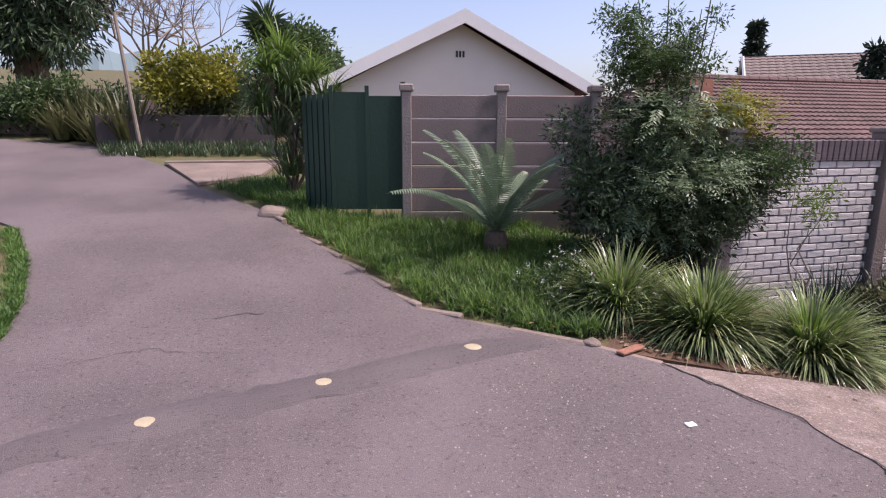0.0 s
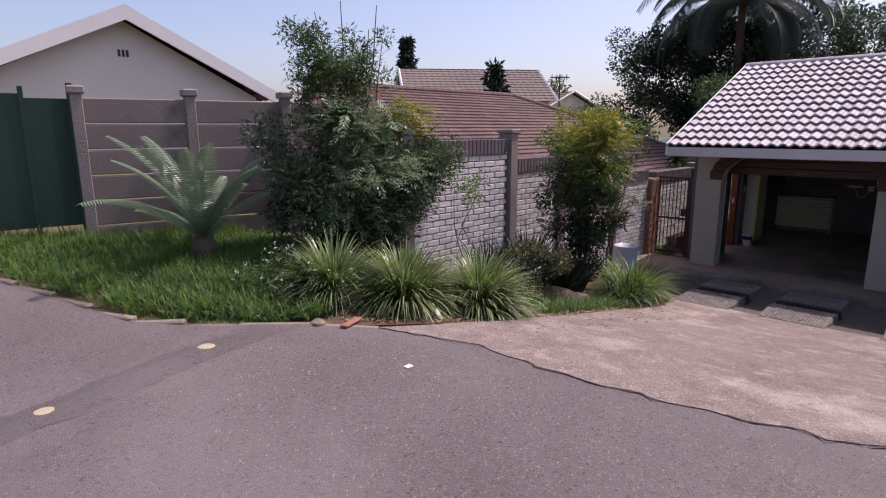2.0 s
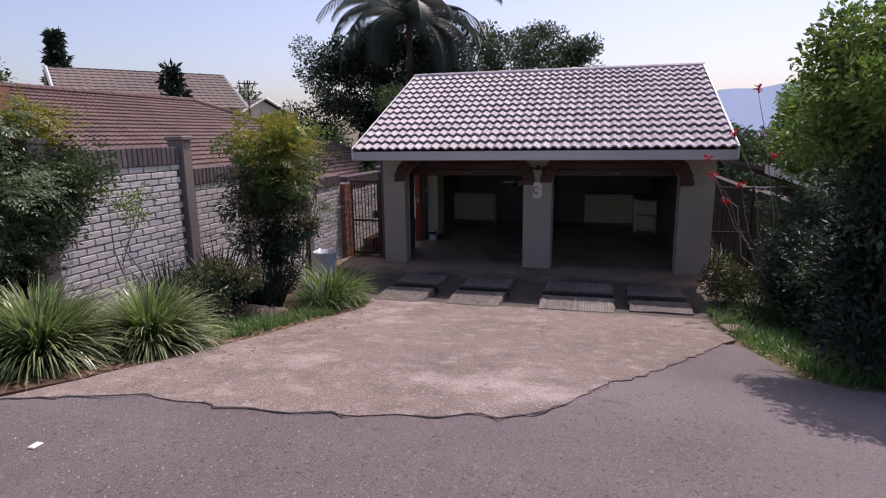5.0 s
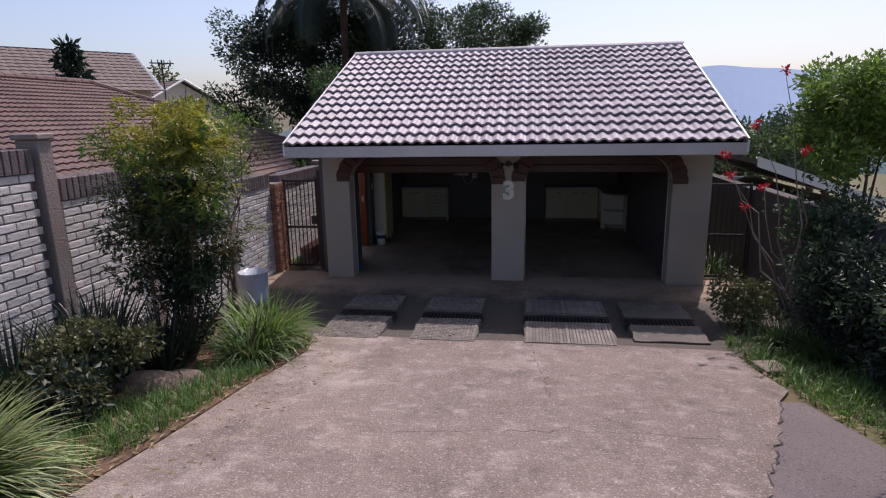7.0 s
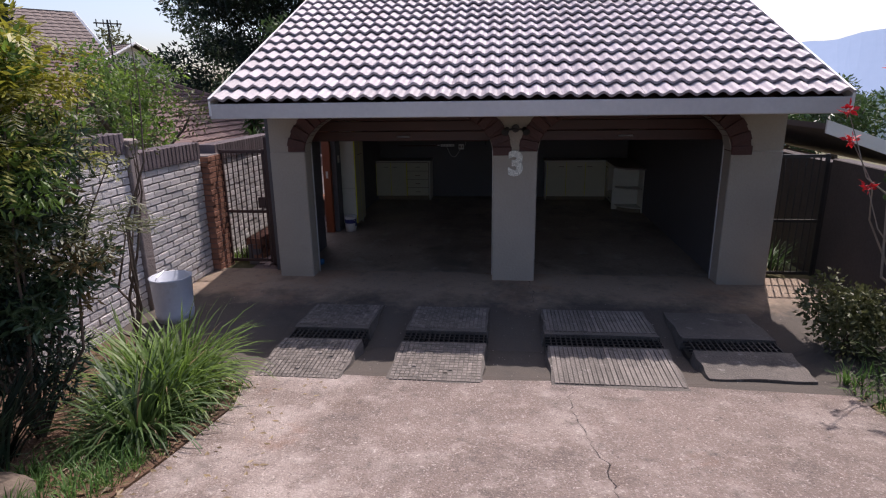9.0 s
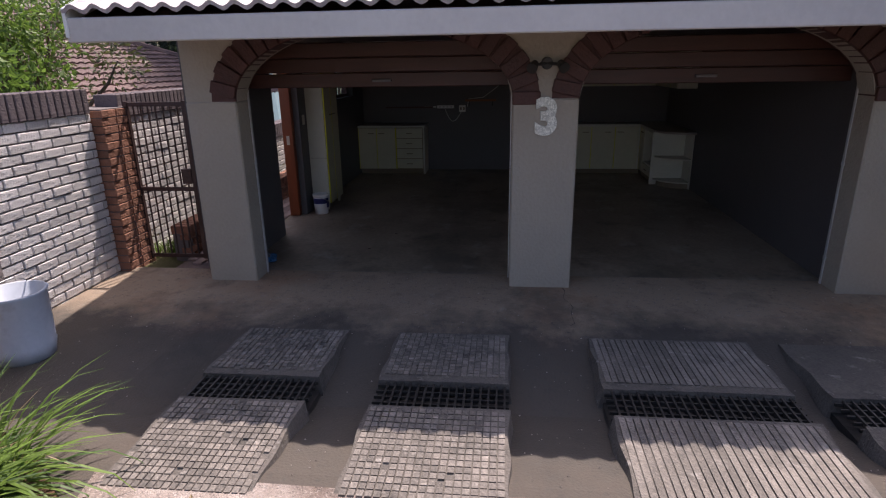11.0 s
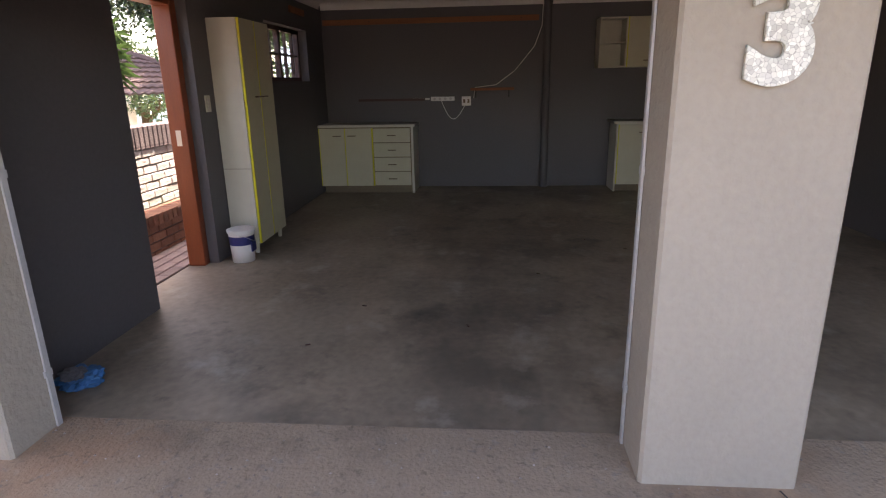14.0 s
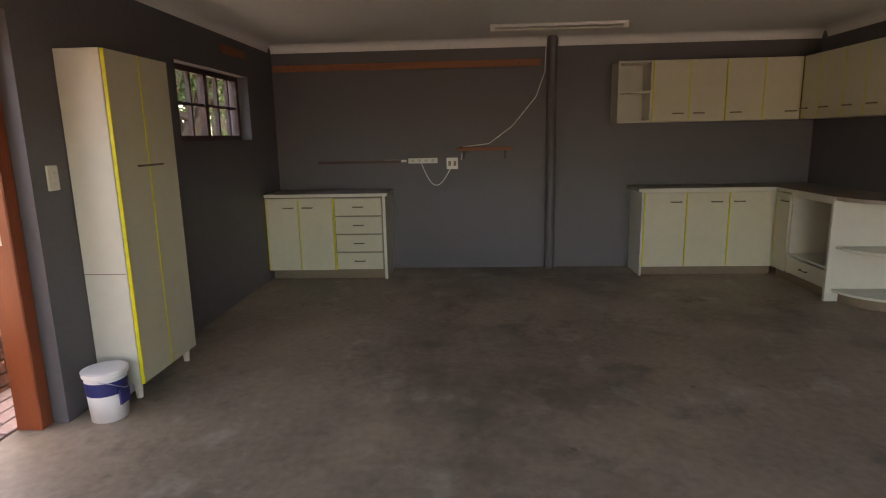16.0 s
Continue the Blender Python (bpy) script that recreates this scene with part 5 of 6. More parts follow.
def fountain(name, count, length, width, material, parent, spread=0.1, first=(0.0, 1.15), bend=(0.9, 1.9), segs=7):
    """Strap leaves that rise from one crown, arch over and hang, making a rounded mound."""
    verts, faces = [], []
    for k in range(count):
        a = rng.random() * 2 * math.pi
        out, side = np.array([math.cos(a), math.sin(a), 0]), np.array([-math.sin(a), math.cos(a), 0])
        ln = length * rng.uniform(0.6, 1.1)
        ang = first[0] + (first[1] - first[0]) * rng.random() ** 0.8
        turn = rng.uniform(*bend) * (0.55 + 0.45 * ang)
        p = out * spread * rng.random() ** 0.5
        for q in range(segs + 1):
            u = q / segs
            wd = width * 0.5 * (1 - u ** 2.5 * 0.9)
            n = len(verts)
            verts += [tuple(p - side * wd), tuple(p + side * wd)]
            if q:
                faces.append((n - 2, n - 1, n + 1, n))
            p = p + (out * math.sin(ang) + np.array([0, 0, math.cos(ang)])) * ln / segs
            p[2] = max(p[2], 0.02)
            ang += turn * (0.35 + 1.3 * u) / segs
    return raw(name, verts, faces, material, parent)


for x, y, s, n in ((3.38, 4.82, 1.15, 700), (3.75, 4.2, 1.15, 850), (4.42, 3.82, 1.08, 760)):
    t = thing("strap_clump", "dense clump of arching strap-leaved grass", "plant", (x, y, gz(x, y) - 0.02), group="strap-leaved clumps")
    fountain("leaves", int(n * 1.5), 0.6 * s, 0.017, L_STRAP, t, first=(0.0, 1.3), bend=(1.2, 2.5))
    fountain("inner_leaves", n // 2, 0.55 * s, 0.016, L_BRIGHT, t, first=(0.0, 0.8), bend=(0.8, 1.9))
    fountain("under_leaves", n // 2, 0.56 * s, 0.014, L_MID, t, first=(0.5, 1.35), bend=(0.6, 1.5))
    fountain("dry_leaves", n // 9, 0.62 * s, 0.013, L_DRY, t, first=(0.6, 1.4), bend=(1.0, 1.8))
fl = thing("flower_patch", "small white-flowered ground plants among grass", "flowers", (3.1, 4.95, gz(3.1, 4.95)))
fp = rng.normal(size=(70, 3)) * np.array([0.28, 0.28, 0.1]) + np.array([0.05, 0.05, 0.3])
tagged(leaf_cloud("petals", fp, np.full(70, 0.012), 420, 0.018, 0.014, L_WHITE, fl), "", "", "", "stuff")
leaf_cloud("leaves", fp - np.array([0, 0, 0.1]), np.full(70, 0.1), 1800, 0.05, 0.018, L_MID, fl)
blade_tuft("stems", (0, 0, 0), 60, 0.35, 0.004, L_MID, fl, 0.3, 0.4)

# cycad
t = thing("cycad", "cycad with stiff silvery-green arching fronds", "plant", (2.9, 6.6, gz(2.9, 6.6)))
part("trunk", lathe([(0.13, -0.05), (0.15, 0.1), (0.11, 0.22), (0.0, 0.26)], 12), M_BARK, t)
frond_set("frond", (0, 0, 0.25), 17, 1.4, 0.19, 0.015, L_CYCAD, t, (0.5, 1.5), 0.65, pairs=52)

# large shrub
def sprays(name, centres, radii, count, length, leaf, material, parent):
    """Flat feathery twigs of paired leaflets, set on the outside of lumps and tipping outward."""
    c, r = np.asarray(centres, float), np.asarray(radii, float)
    verts, faces = [], []
    for k in range(count):
        i = rng.integers(len(c))
        d = rng.normal(size=3)
        d[2] = abs(d[2]) * 0.8 - 0.2
        d /= np.linalg.norm(d)
        p = c[i] + d * r[i] * rng.uniform(0.5, 1.0)
        way = np.array([d[0], d[1], 0.15 + 0.3 * rng.normal()]) + rng.normal(size=3) * 0.35
        way /= np.linalg.norm(way)
        side = np.cross(way, (0.1 * rng.normal(), 0.1 * rng.normal(), 1))
        side /= np.linalg.norm(side)
        ln = length * rng.uniform(0.6, 1.2)
        for j in range(6):
            for sg in (-1, 1):
                w = side * sg * 0.8 + way * 0.6 + np.array([0, 0, -0.15]) + rng.normal(size=3) * 0.12
                size = leaf * (1.05 - 0.1 * j)
                n = len(verts)
                cross = way * size * 0.2
                verts += [tuple(p), tuple(p + w * size * 0.5 - cross), tuple(p + w * size), tuple(p + w * size * 0.5 + cross)]
                faces.append((n, n + 1, n + 2, n + 3))
            p = p + way * ln / 6
            way = way + np.array([0, 0, -0.07])
    raw(name, verts, faces, material, parent)


def shrub(name, label, at, specs, stems, stem_r, category="shrub"):
    t = thing(name, label, category, at)
    limbs("stem", (0, 0, -0.05), stems, stem_r, M_BARK, t, 0.12)
    for nm, centre, spread, n, r, count, ln, wd, m in specs:
        c, rr = lumps(centre, spread, n, r)
        leaf_cloud(nm, c, rr, count, ln, wd, m, t)
    return t


bx, by = 4.55, 6.0
gb0 = gz(bx, by)
big = shrub("large_shrub", "large dense dark green shrub with spindly upper shoots", (bx, by, gb0), [
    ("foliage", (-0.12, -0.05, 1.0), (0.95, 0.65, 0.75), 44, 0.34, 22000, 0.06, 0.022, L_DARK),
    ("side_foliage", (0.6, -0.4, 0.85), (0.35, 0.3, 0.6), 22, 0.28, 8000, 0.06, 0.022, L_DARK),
    # lighter leaves paint sunlight on the front right side
    ("sun_tinted_foliage", (0.6, -0.5, 1.2), (0.5, 0.3, 0.4), 16, 0.2, 3000, 0.055, 0.02, L_MID),
    # near-black core leaves paint the shade inside the shrub
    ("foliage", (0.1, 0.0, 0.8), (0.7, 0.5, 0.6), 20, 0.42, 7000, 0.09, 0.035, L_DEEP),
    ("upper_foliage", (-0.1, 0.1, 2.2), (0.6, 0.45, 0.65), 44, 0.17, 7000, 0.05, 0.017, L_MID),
    ("young_foliage", (0.55, -0.25, 1.7), (0.35, 0.3, 0.15), 10, 0.16, 1300, 0.06, 0.022, L_YELLOW),
    ("rust_foliage", (0.4, -0.4, 1.4), (0.4, 0.2, 0.2), 6, 0.13, 350, 0.06, 0.022, L_RUST)],
    [(0.5, 0.2, 2.9), (-0.3, 0.2, 3.0), (0.3, -0.2, 3.1), (0.0, 0.1, 3.15), (-0.6, 0.1, 2.3), (0.75, -0.2, 1.9), (0.2, 0.3, 2.8), (0.55, 0.0, 2.75)], 0.022)
# outer sprays, grey-green brightened to stand for sunlit leaves
c, rr = lumps((0.1, -0.35, 1.15), (0.72, 0.42, 0.75), 40, 0.3)
sprays("spray", c, rr, 2100, 0.24, 0.075, leafmat("sunlit_grey_green_leaf", (0.27, 0.35, 0.21), (0.17, 0.24, 0.13), rough=0.45), big)
c, rr = lumps((-0.3, 0.0, 2.0), (0.6, 0.4, 0.6), 30, 0.22)
sprays("spray", c, rr, 650, 0.22, 0.06, L_MID, big)
c, rr = lumps((0.7, -0.35, 1.75), (0.3, 0.25, 0.2), 8, 0.2)
sprays("spray", c, rr, 160, 0.22, 0.07, L_YELLOW, big)
t = thing("thin_sapling", "thin pale-stemmed sapling before the white wall", "sapling", (5.45, 4.9, gz(5.45, 4.9)))
limbs("stem", (0, 0, 0), [(0.05, 0, 1.2), (-0.1, 0.1, 1.4), (0.15, -0.05, 1.35)], 0.012, M_TWIG, t)
c, rr = lumps((0, 0, 1.25), (0.2, 0.2, 0.2), 8, 0.12)
leaf_cloud("leaves", c, rr, 350, 0.05, 0.016, L_BRIGHT, t)
for x, y, s in ((6.3, 4.65, 0.85), (6.9, 4.95, 0.95), (5.75, 4.75, 0.7), (7.1, 4.5, 0.7)):
    t = thing("iris_clump", "clump of dark upright sword-shaped leaves", "plant", (x, y, gz(x, y)), group="dark sword-leaved clumps")
    blade_tuft("leaves", (0, 0, 0), 150, s, 0.03, L_DEEP, t, 0.22, 0.6, segs=4, lean=0.8)
    # fewer lighter blades, sunlight put into their colour
    blade_tuft("sun_tinted_leaves", (0, 0, 0), 35, s * 0.9, 0.028, L_DARK, t, 0.22, 0.7, segs=4, lean=0.9)
# inner leaves are near-black, the bush's inner shade painted by colour
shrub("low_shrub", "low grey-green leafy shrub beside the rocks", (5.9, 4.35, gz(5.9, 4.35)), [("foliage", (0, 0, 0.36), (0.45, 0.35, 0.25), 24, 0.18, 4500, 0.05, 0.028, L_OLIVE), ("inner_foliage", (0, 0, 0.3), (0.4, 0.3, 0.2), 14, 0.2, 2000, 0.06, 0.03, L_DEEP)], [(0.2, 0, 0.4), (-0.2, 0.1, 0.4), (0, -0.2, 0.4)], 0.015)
cane = shrub("cane_shrub", "tall cane-stemmed shrub with yellow-tipped feathery leaves", (7.65, 4.55, gz(7.65, 4.55)), [
    ("foliage", (0.0, 0.0, 1.5), (0.45, 0.5, 0.65), 36, 0.2, 7500, 0.07, 0.022, L_DARK),
    # low leaves near-black: shade beneath the crown put into the colour
    ("lower_foliage", (0.0, 0.0, 0.65), (0.22, 0.25, 0.5), 18, 0.2, 3200, 0.07, 0.02, L_DEEP),
    ("tip_foliage", (0.0, -0.05, 2.4), (0.5, 0.6, 0.3), 24, 0.15, 2600, 0.06, 0.022, L_YELLOW),
    ("tip_foliage", (0.0, -0.1, 2.1), (0.5, 0.55, 0.4), 20, 0.16, 2200, 0.07, 0.022, L_BRIGHT),
    ("rust_foliage", (0.1, -0.4, 1.3), (0.3, 0.2, 0.4), 8, 0.13, 500, 0.06, 0.02, L_RUST)],
    [(0.4, 0.2, 2.2), (-0.4, 0.3, 2.3), (0.3, -0.5, 2.3), (0.0, 0.5, 2.4), (-0.3, -0.5, 2.1), (0.5, -0.3, 2.0), (-0.1, 0.0, 2.8), (0.15, -0.2, 2.9), (-0.2, -0.35, 2.7), (0.1, 0.3, 2.6), (0.3, -0.6, 1.8)], 0.015)
c, rr = lumps((0.0, -0.1, 2.1), (0.5, 0.55, 0.45), 30, 0.2)
sprays("spray", c, rr, 450, 0.26, 0.07, L_YELLOW, cane)
c, rr = lumps((0.0, -0.1, 1.5), (0.48, 0.52, 0.6), 30, 0.24)
sprays("spray", c, rr, 520, 0.24, 0.07, L_OLIVE, cane)
for x, y, s in ((7.8, 3.95, 0.6), (8.3, 4.02, 0.78), (8.75, 4.15, 0.7), (8.5, 4.4, 0.7)):
    t = thing("lily_clump", "bright green clump of arching lily leaves", "plant", (x, y, gz(x, y)), group="lily clumps")
    blade_tuft("leaves", (0, 0, 0), 190, s, 0.024, L_BRIGHT if x > 8 else L_MID, t, 0.24, 1.4, segs=5, lean=1.0)
    blade_tuft("outer_leaves", (0, 0, 0), 60, s * 0.9, 0.022, L_MID, t, 0.26, 1.7, segs=5, lean=1.3)
    blade_tuft("dry_leaves", (0, 0, 0), 18, s * 0.8, 0.016, L_DRY, t, 0.26, 1.8, segs=4, lean=1.3)
t = thing("bare_sapling", "thin bare-branched sapling beside the garden wall", "sapling", (9.55, 5.12, 0.0))
limbs("branch", (0, 0, 0), [(0.35, -0.1, 2.5), (0.1, -0.2, 1.9), (0.5, 0.1, 2.0), (0.25, 0.2, 1.4), (0.4, -0.15, 3.0)], 0.017, M_BARK, t, 0.2)
c, rr = lumps((0.2, 0, 2.0), (0.35, 0.3, 0.5), 10, 0.15)
leaf_cloud("leaves", c, rr, 260, 0.06, 0.022, L_OLIVE, t)

# planting on the other side
shrub("round_shrub", "small rounded grey-green shrub at the apron's edge", (9.95, -1.78, 0.0), [("foliage", (0, 0, 0.42), (0.32, 0.3, 0.25), 22, 0.19, 4200, 0.05, 0.028, L_OLIVE)], [(0.2, 0, 0.5), (-0.2, 0.1, 0.5), (0, -0.2, 0.55)], 0.015)
# sunlit top and shaded base are painted as separate leaf colours
shrub("leafy_tree", "tall leafy bush, upper leaves tinted a sunlit bright green", (5.9, -2.1, gz(5.9, -2.1)), [
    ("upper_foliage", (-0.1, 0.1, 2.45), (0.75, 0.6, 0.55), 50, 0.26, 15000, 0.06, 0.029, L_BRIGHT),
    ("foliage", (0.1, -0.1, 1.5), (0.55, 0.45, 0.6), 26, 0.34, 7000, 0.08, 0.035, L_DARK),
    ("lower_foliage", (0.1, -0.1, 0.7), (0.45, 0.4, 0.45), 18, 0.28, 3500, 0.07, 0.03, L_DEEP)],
    [(0.3, 0.1, 2.4), (-0.2, 0.1, 2.5), (0.3, -0.3, 2.3), (0.0, 0.2, 2.7), (-0.3, -0.2, 2.0)], 0.05)
# again a bright leaf colour for the sunlit top, darker below for shade
shrub("leafy_tree", "broad leafy bush hanging over the boundary wall", (9.9, -3.0, gz(9.9, -3.0)), [
    ("upper_foliage", (0.2, 0.1, 2.6), (0.8, 0.55, 0.6), 48, 0.28, 15000, 0.07, 0.032, L_BRIGHT),
    ("foliage", (-0.4, 0.3, 1.2), (0.6, 0.3, 0.6), 24, 0.28, 5000, 0.07, 0.03, L_DARK)],
    [(0.3, 0.1, 2.3), (-0.2, 0.1, 2.5), (0.3, -0.3, 2.2), (-0.5, 0.4, 1.5)], 0.045)
t = thing("flowering_bush", "bare-branched bush with scattered red flowers", "shrub", (9.9, -2.45, 0.0))
tips = [(-0.2, 1.03, 2.0), (-0.2, 0.84, 1.61), (-0.2, 0.81, 2.6), (-0.2, 0.64, 1.87), (-0.2, 0.55, 3.2), (-0.3, 1.15, 2.25), (-0.4, 0.3, 2.3)]
limbs("branch", (0, 0, 0), tips, 0.016, M_TWIG, t, 0.3)
for tip in tips:
    leaf_cloud("flower", [tip], [0.04], 22, 0.055, 0.03, L_RED, t)
c, rr = lumps((-0.1, 0.2, 1.5), (0.4, 0.3, 0.5), 12, 0.16)
leaf_cloud("leaves", c, rr, 350, 0.07, 0.035, L_MID, t)
for x, y in ((9.2, -2.0), (8.6, -2.2), (12.6, -2.2)):
    t = thing("lily_clump", "bright green clump of arching lily leaves", "plant", (x, y, gz(x, y)), group="lily clumps")
    blade_tuft("leaves", (0, 0, 0), 120, 0.5, 0.02, L_MID, t, 0.2, 1.2, segs=5, lean=0.9)

for x, y, s in ((6.6, -2.35, 0.55), (7.3, -2.3, 0.5), (7.9, -2.4, 0.55), (6.1, -2.7, 0.6), (8.8, -2.35, 0.45)):
    # shade is in the near-black leaves, sun in the lighter ones
    shrub("dark_shrub", "dense dark green shrub along the boundary wall", (x, y, gz(x, y)), [("foliage", (0, 0, 0.75), (0.42, 0.25, 0.5), 20, 0.26, 4500, 0.065, 0.028, L_DEEP), ("sun_tinted_foliage", (0, 0.1, 1.0), (0.4, 0.25, 0.45), 10, 0.2, 1100, 0.06, 0.025, L_DARK)], [(0.2, 0, 1.0), (-0.2, 0.1, 1.1), (0, -0.1, 1.2)], 0.02)
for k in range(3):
    # near-black leaf colour stands for the shade under the tall bush
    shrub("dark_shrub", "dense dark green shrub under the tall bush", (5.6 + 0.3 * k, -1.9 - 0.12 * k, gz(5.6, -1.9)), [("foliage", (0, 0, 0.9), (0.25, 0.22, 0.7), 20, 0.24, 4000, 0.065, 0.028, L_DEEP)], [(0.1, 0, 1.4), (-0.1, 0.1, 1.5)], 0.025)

# ---- up the road ----
t = thing("cane_palm_clump", "clump of feathery cane palms by the gate", "palm", (0.78, 9.75, gz(0.78, 9.75)))
limbs("stem", (0, 0, 0), [(0.3, 0.2, 1.7), (-0.3, 0.1, 1.8), (0.0, -0.2, 1.6), (0.5, -0.1, 1.4), (-0.1, 0.3, 2.0)], 0.03, M_BARK, t)
for px, py, pz in ((0.3, 0.2, 1.7), (-0.3, 0.1, 1.8), (0.0, -0.2, 1.5), (0.5, -0.1, 1.3), (-0.1, 0.3, 2.0), (-0.4, -0.1, 1.2)):
    blade_tuft("leaves", (px, py, pz), 130, 0.75, 0.03, L_BRIGHT if pz > 1.6 else L_MID, t, 0.12, 1.5, segs=4, lean=1.3)
blade_tuft("lower_leaves", [(0, 0, 0.3), (0.2, 0.1, 0.7), (-0.2, 0, 0.9)], 240, 0.7, 0.03, L_DARK, t, 0.3, 1.0, segs=4, lean=1.0)


def yucca(at, h, r, n, m=None):
    t = thing("yucca", "tall yucca with a spiky rosette head", "yucca", at)
    part("trunk", rod((0, 0, -0.2), (0, 0, h), 0.13, 0.09, 10), M_BARK, t)
    d = rng.normal(size=(n, 3))
    v, f = [], []
    for k in range(n):
        w = d[k] / np.linalg.norm(d[k])
        s = np.cross(w, (0.3, 0.2, 1))
        s /= np.linalg.norm(s)
        b = np.array([0, 0, h + rng.uniform(-0.5, 0.2)])
        j = len(v)
        v += [tuple(b - s * 0.025), tuple(b + s * 0.025), tuple(b + w * r * 0.6 + s * 0.022), tuple(b + w * r + np.array([0, 0, -0.08])), tuple(b + w * r * 0.6 - s * 0.022)]
        f.append((j, j + 1, j + 2, j + 3, j + 4))
    raw("leaves", v, f, m or L_DARK, t)


yucca((0.45, 16.6, gz(0.45, 16.6)), 2.75, 0.75, 260)
yucca((-0.55, 15.4, gz(-0.55, 15.4)), 1.0, 0.8, 240)
# shade on this wall is part of its colour
structure("wall_low", box(-3.2, 0.5, 14.75, 14.93, 1.6, 2.85), M_SHADEWALL, "low weathered garden wall, colour darkened for shade, under a golden shrub", "wall", bev=0.02)
shrub("golden_shrub", "dense golden-yellow leafed shrub", (-1.3, 15.2, gz(-1.3, 15.2)), [("foliage", (0, 0, 1.45), (1.0, 0.5, 0.45), 34, 0.36, 8000, 0.1, 0.055, L_YELLOW), ("lower_foliage", (0.3, 0.2, 0.8), (0.9, 0.5, 0.4), 18, 0.34, 2600, 0.1, 0.05, L_OLIVE)], [(0.5, 0, 1.5), (-0.6, 0, 1.4), (0, 0.2, 1.6)], 0.05)
shrub("green_hedge", "mixed green hedge behind the neighbouring gate", (1.6, 17.0, gz(1.6, 17)), [("foliage", (0, 0, 1.3), (2.4, 0.8, 0.7), 46, 0.5, 8000, 0.12, 0.06, L_MID), ("dark_foliage", (-0.6, 0.4, 1.1), (2.4, 0.8, 0.6), 26, 0.5, 3600, 0.12, 0.06, L_DARK)], [(1, 0, 1.5), (-1, 0, 1.5)], 0.06)
for x, y, s in ((-3.2, 15.2, 1.0), (-2.6, 15.0, 1.3), (-4.2, 15.9, 0.9), (-3.7, 15.9, 1.2)):
    t = thing("agave_clump", "large clump of grey-green sword leaves", "plant", (x, y, gz(x, y)), group="agave clumps")
    blade_tuft("leaves", (0, 0, 0), 90, s, 0.09, L_OLIVE, t, 0.25, 0.25, segs=3, lean=0.9)
t = thing("wooden_pole", "thin leaning wooden pole beside the road", "pole", (-2.25, 14.35, gz(-2.25, 14.35)))
part("pole", rod((0, 0, -0.2), (-0.25, 0, 2.75), 0.045, 0.035), M_TWIG, t)
shrub("green_hedge", "mixed green hedge along the far wall", (-5.2, 16.8, gz(-5.2, 16.8)), [("foliage", (0, 0, 0.8), (2.2, 0.4, 0.6), 40, 0.42, 7000, 0.11, 0.05, L_MID), ("dark_foliage", (0.3, 0, 0.7), (2.2, 0.4, 0.5), 20, 0.4, 3000, 0.11, 0.05, L_DARK)], [(1, 0, 1.0), (-1, 0, 1.0)], 0.05)
low2 = box(-14, 2.5, 17.2, 17.4, 1.6, 3.5)
structure("wall_far", low2, M_FENCE, "weathered concrete wall along the road", "wall")


def conifer(at, h, r, n, m=None, label="dark pointed conifer tree"):
    t = thing("conifer", label, "tree", at)
    part("trunk", rod((0, 0, -0.5), (0, 0, h * 0.9), r * 0.12, 0.03, 8), M_BARK, t)
    cs, rs = [], []
    for k in range(n):
        u = (k + 0.5) / n
        rad = r * (1 - u) ** 0.8
        for _ in range(5):
            a = rng.random() * 6.28
            cs.append((math.cos(a) * rad * 0.7, math.sin(a) * rad * 0.7, h * (0.12 + 0.88 * u)))
            rs.append(0.18 * r + rad * 0.3)
    leaf_cloud("foliage", cs, rs, 5200, 0.05 * h, 0.018 * h, m or L_DEEP, t, hang=0.4)


def broadleaf(at, h, spread, n, lr, count, ln, m, label, name="tree"):
    t = thing(name, label, "tree", at)
    c, rr = lumps((0, 0, h * 0.68), (spread, spread, h * 0.3), n, lr)
    part("trunk", rod((0, 0, -0.8), (0, 0, h * 0.45), 0.05 * h, 0.03 * h, 10), M_BARK, t)
    limbs("limb", (0, 0, h * 0.35), [tuple(p) for p in c[:9]], 0.02 * h, M_BARK, t, 0.3)
    leaf_cloud("crown", c, rr, count, ln, ln * 0.45, m, t)
    return t


t = thing("cedar", "huge dark drooping conifer beside the road", "tree", (-6.6, 21.5, gz(-6.6, 21.5)))
part("trunk", rod((0, 0, -0.3), (0, 0, 8), 0.4, 0.15, 12), M_BARK, t)
c, rr = lumps((0, 0, 4.6), (2.3, 2.0, 2.6), 70, 0.9)
leaf_cloud("foliage", c, rr, 22000, 0.28, 0.07, L_DEEP, t, hang=1.0)
c, rr = lumps((0.3, -0.8, 3.2), (2.2, 1.0, 1.8), 30, 0.6)
leaf_cloud("sprays", c, rr, 6000, 0.24, 0.06, L_DARK, t, hang=1.2)
t = thing("bare_tree", "leafless grey tree with fine branching crown", "tree", (-3.6, 25, gz(-3.6, 25)))
bb = bmesh.new()


def twig(p, d, ln, r, depth):
    q = p + d * ln
    rod(p, q, r, r * 0.7, 5, bb)
    if depth:
        for _ in range(3):
            n = (d + Vector(rng.normal(size=3)) * 0.5).normalized()
            n.z = abs(n.z) * 0.8 + 0.1
            twig(q, n.normalized(), ln * 0.74, r * 0.62, depth - 1)


for a in range(3):
    twig(Vector((0, 0, 0)), Vector((0.5 * math.cos(2.1 * a), 0.4 * math.sin(2.1 * a), 1)).normalized(), 1.6, 0.085, 5)
tagged(part("branches", bb, M_TWIG, t), "", "", "", "stuff")
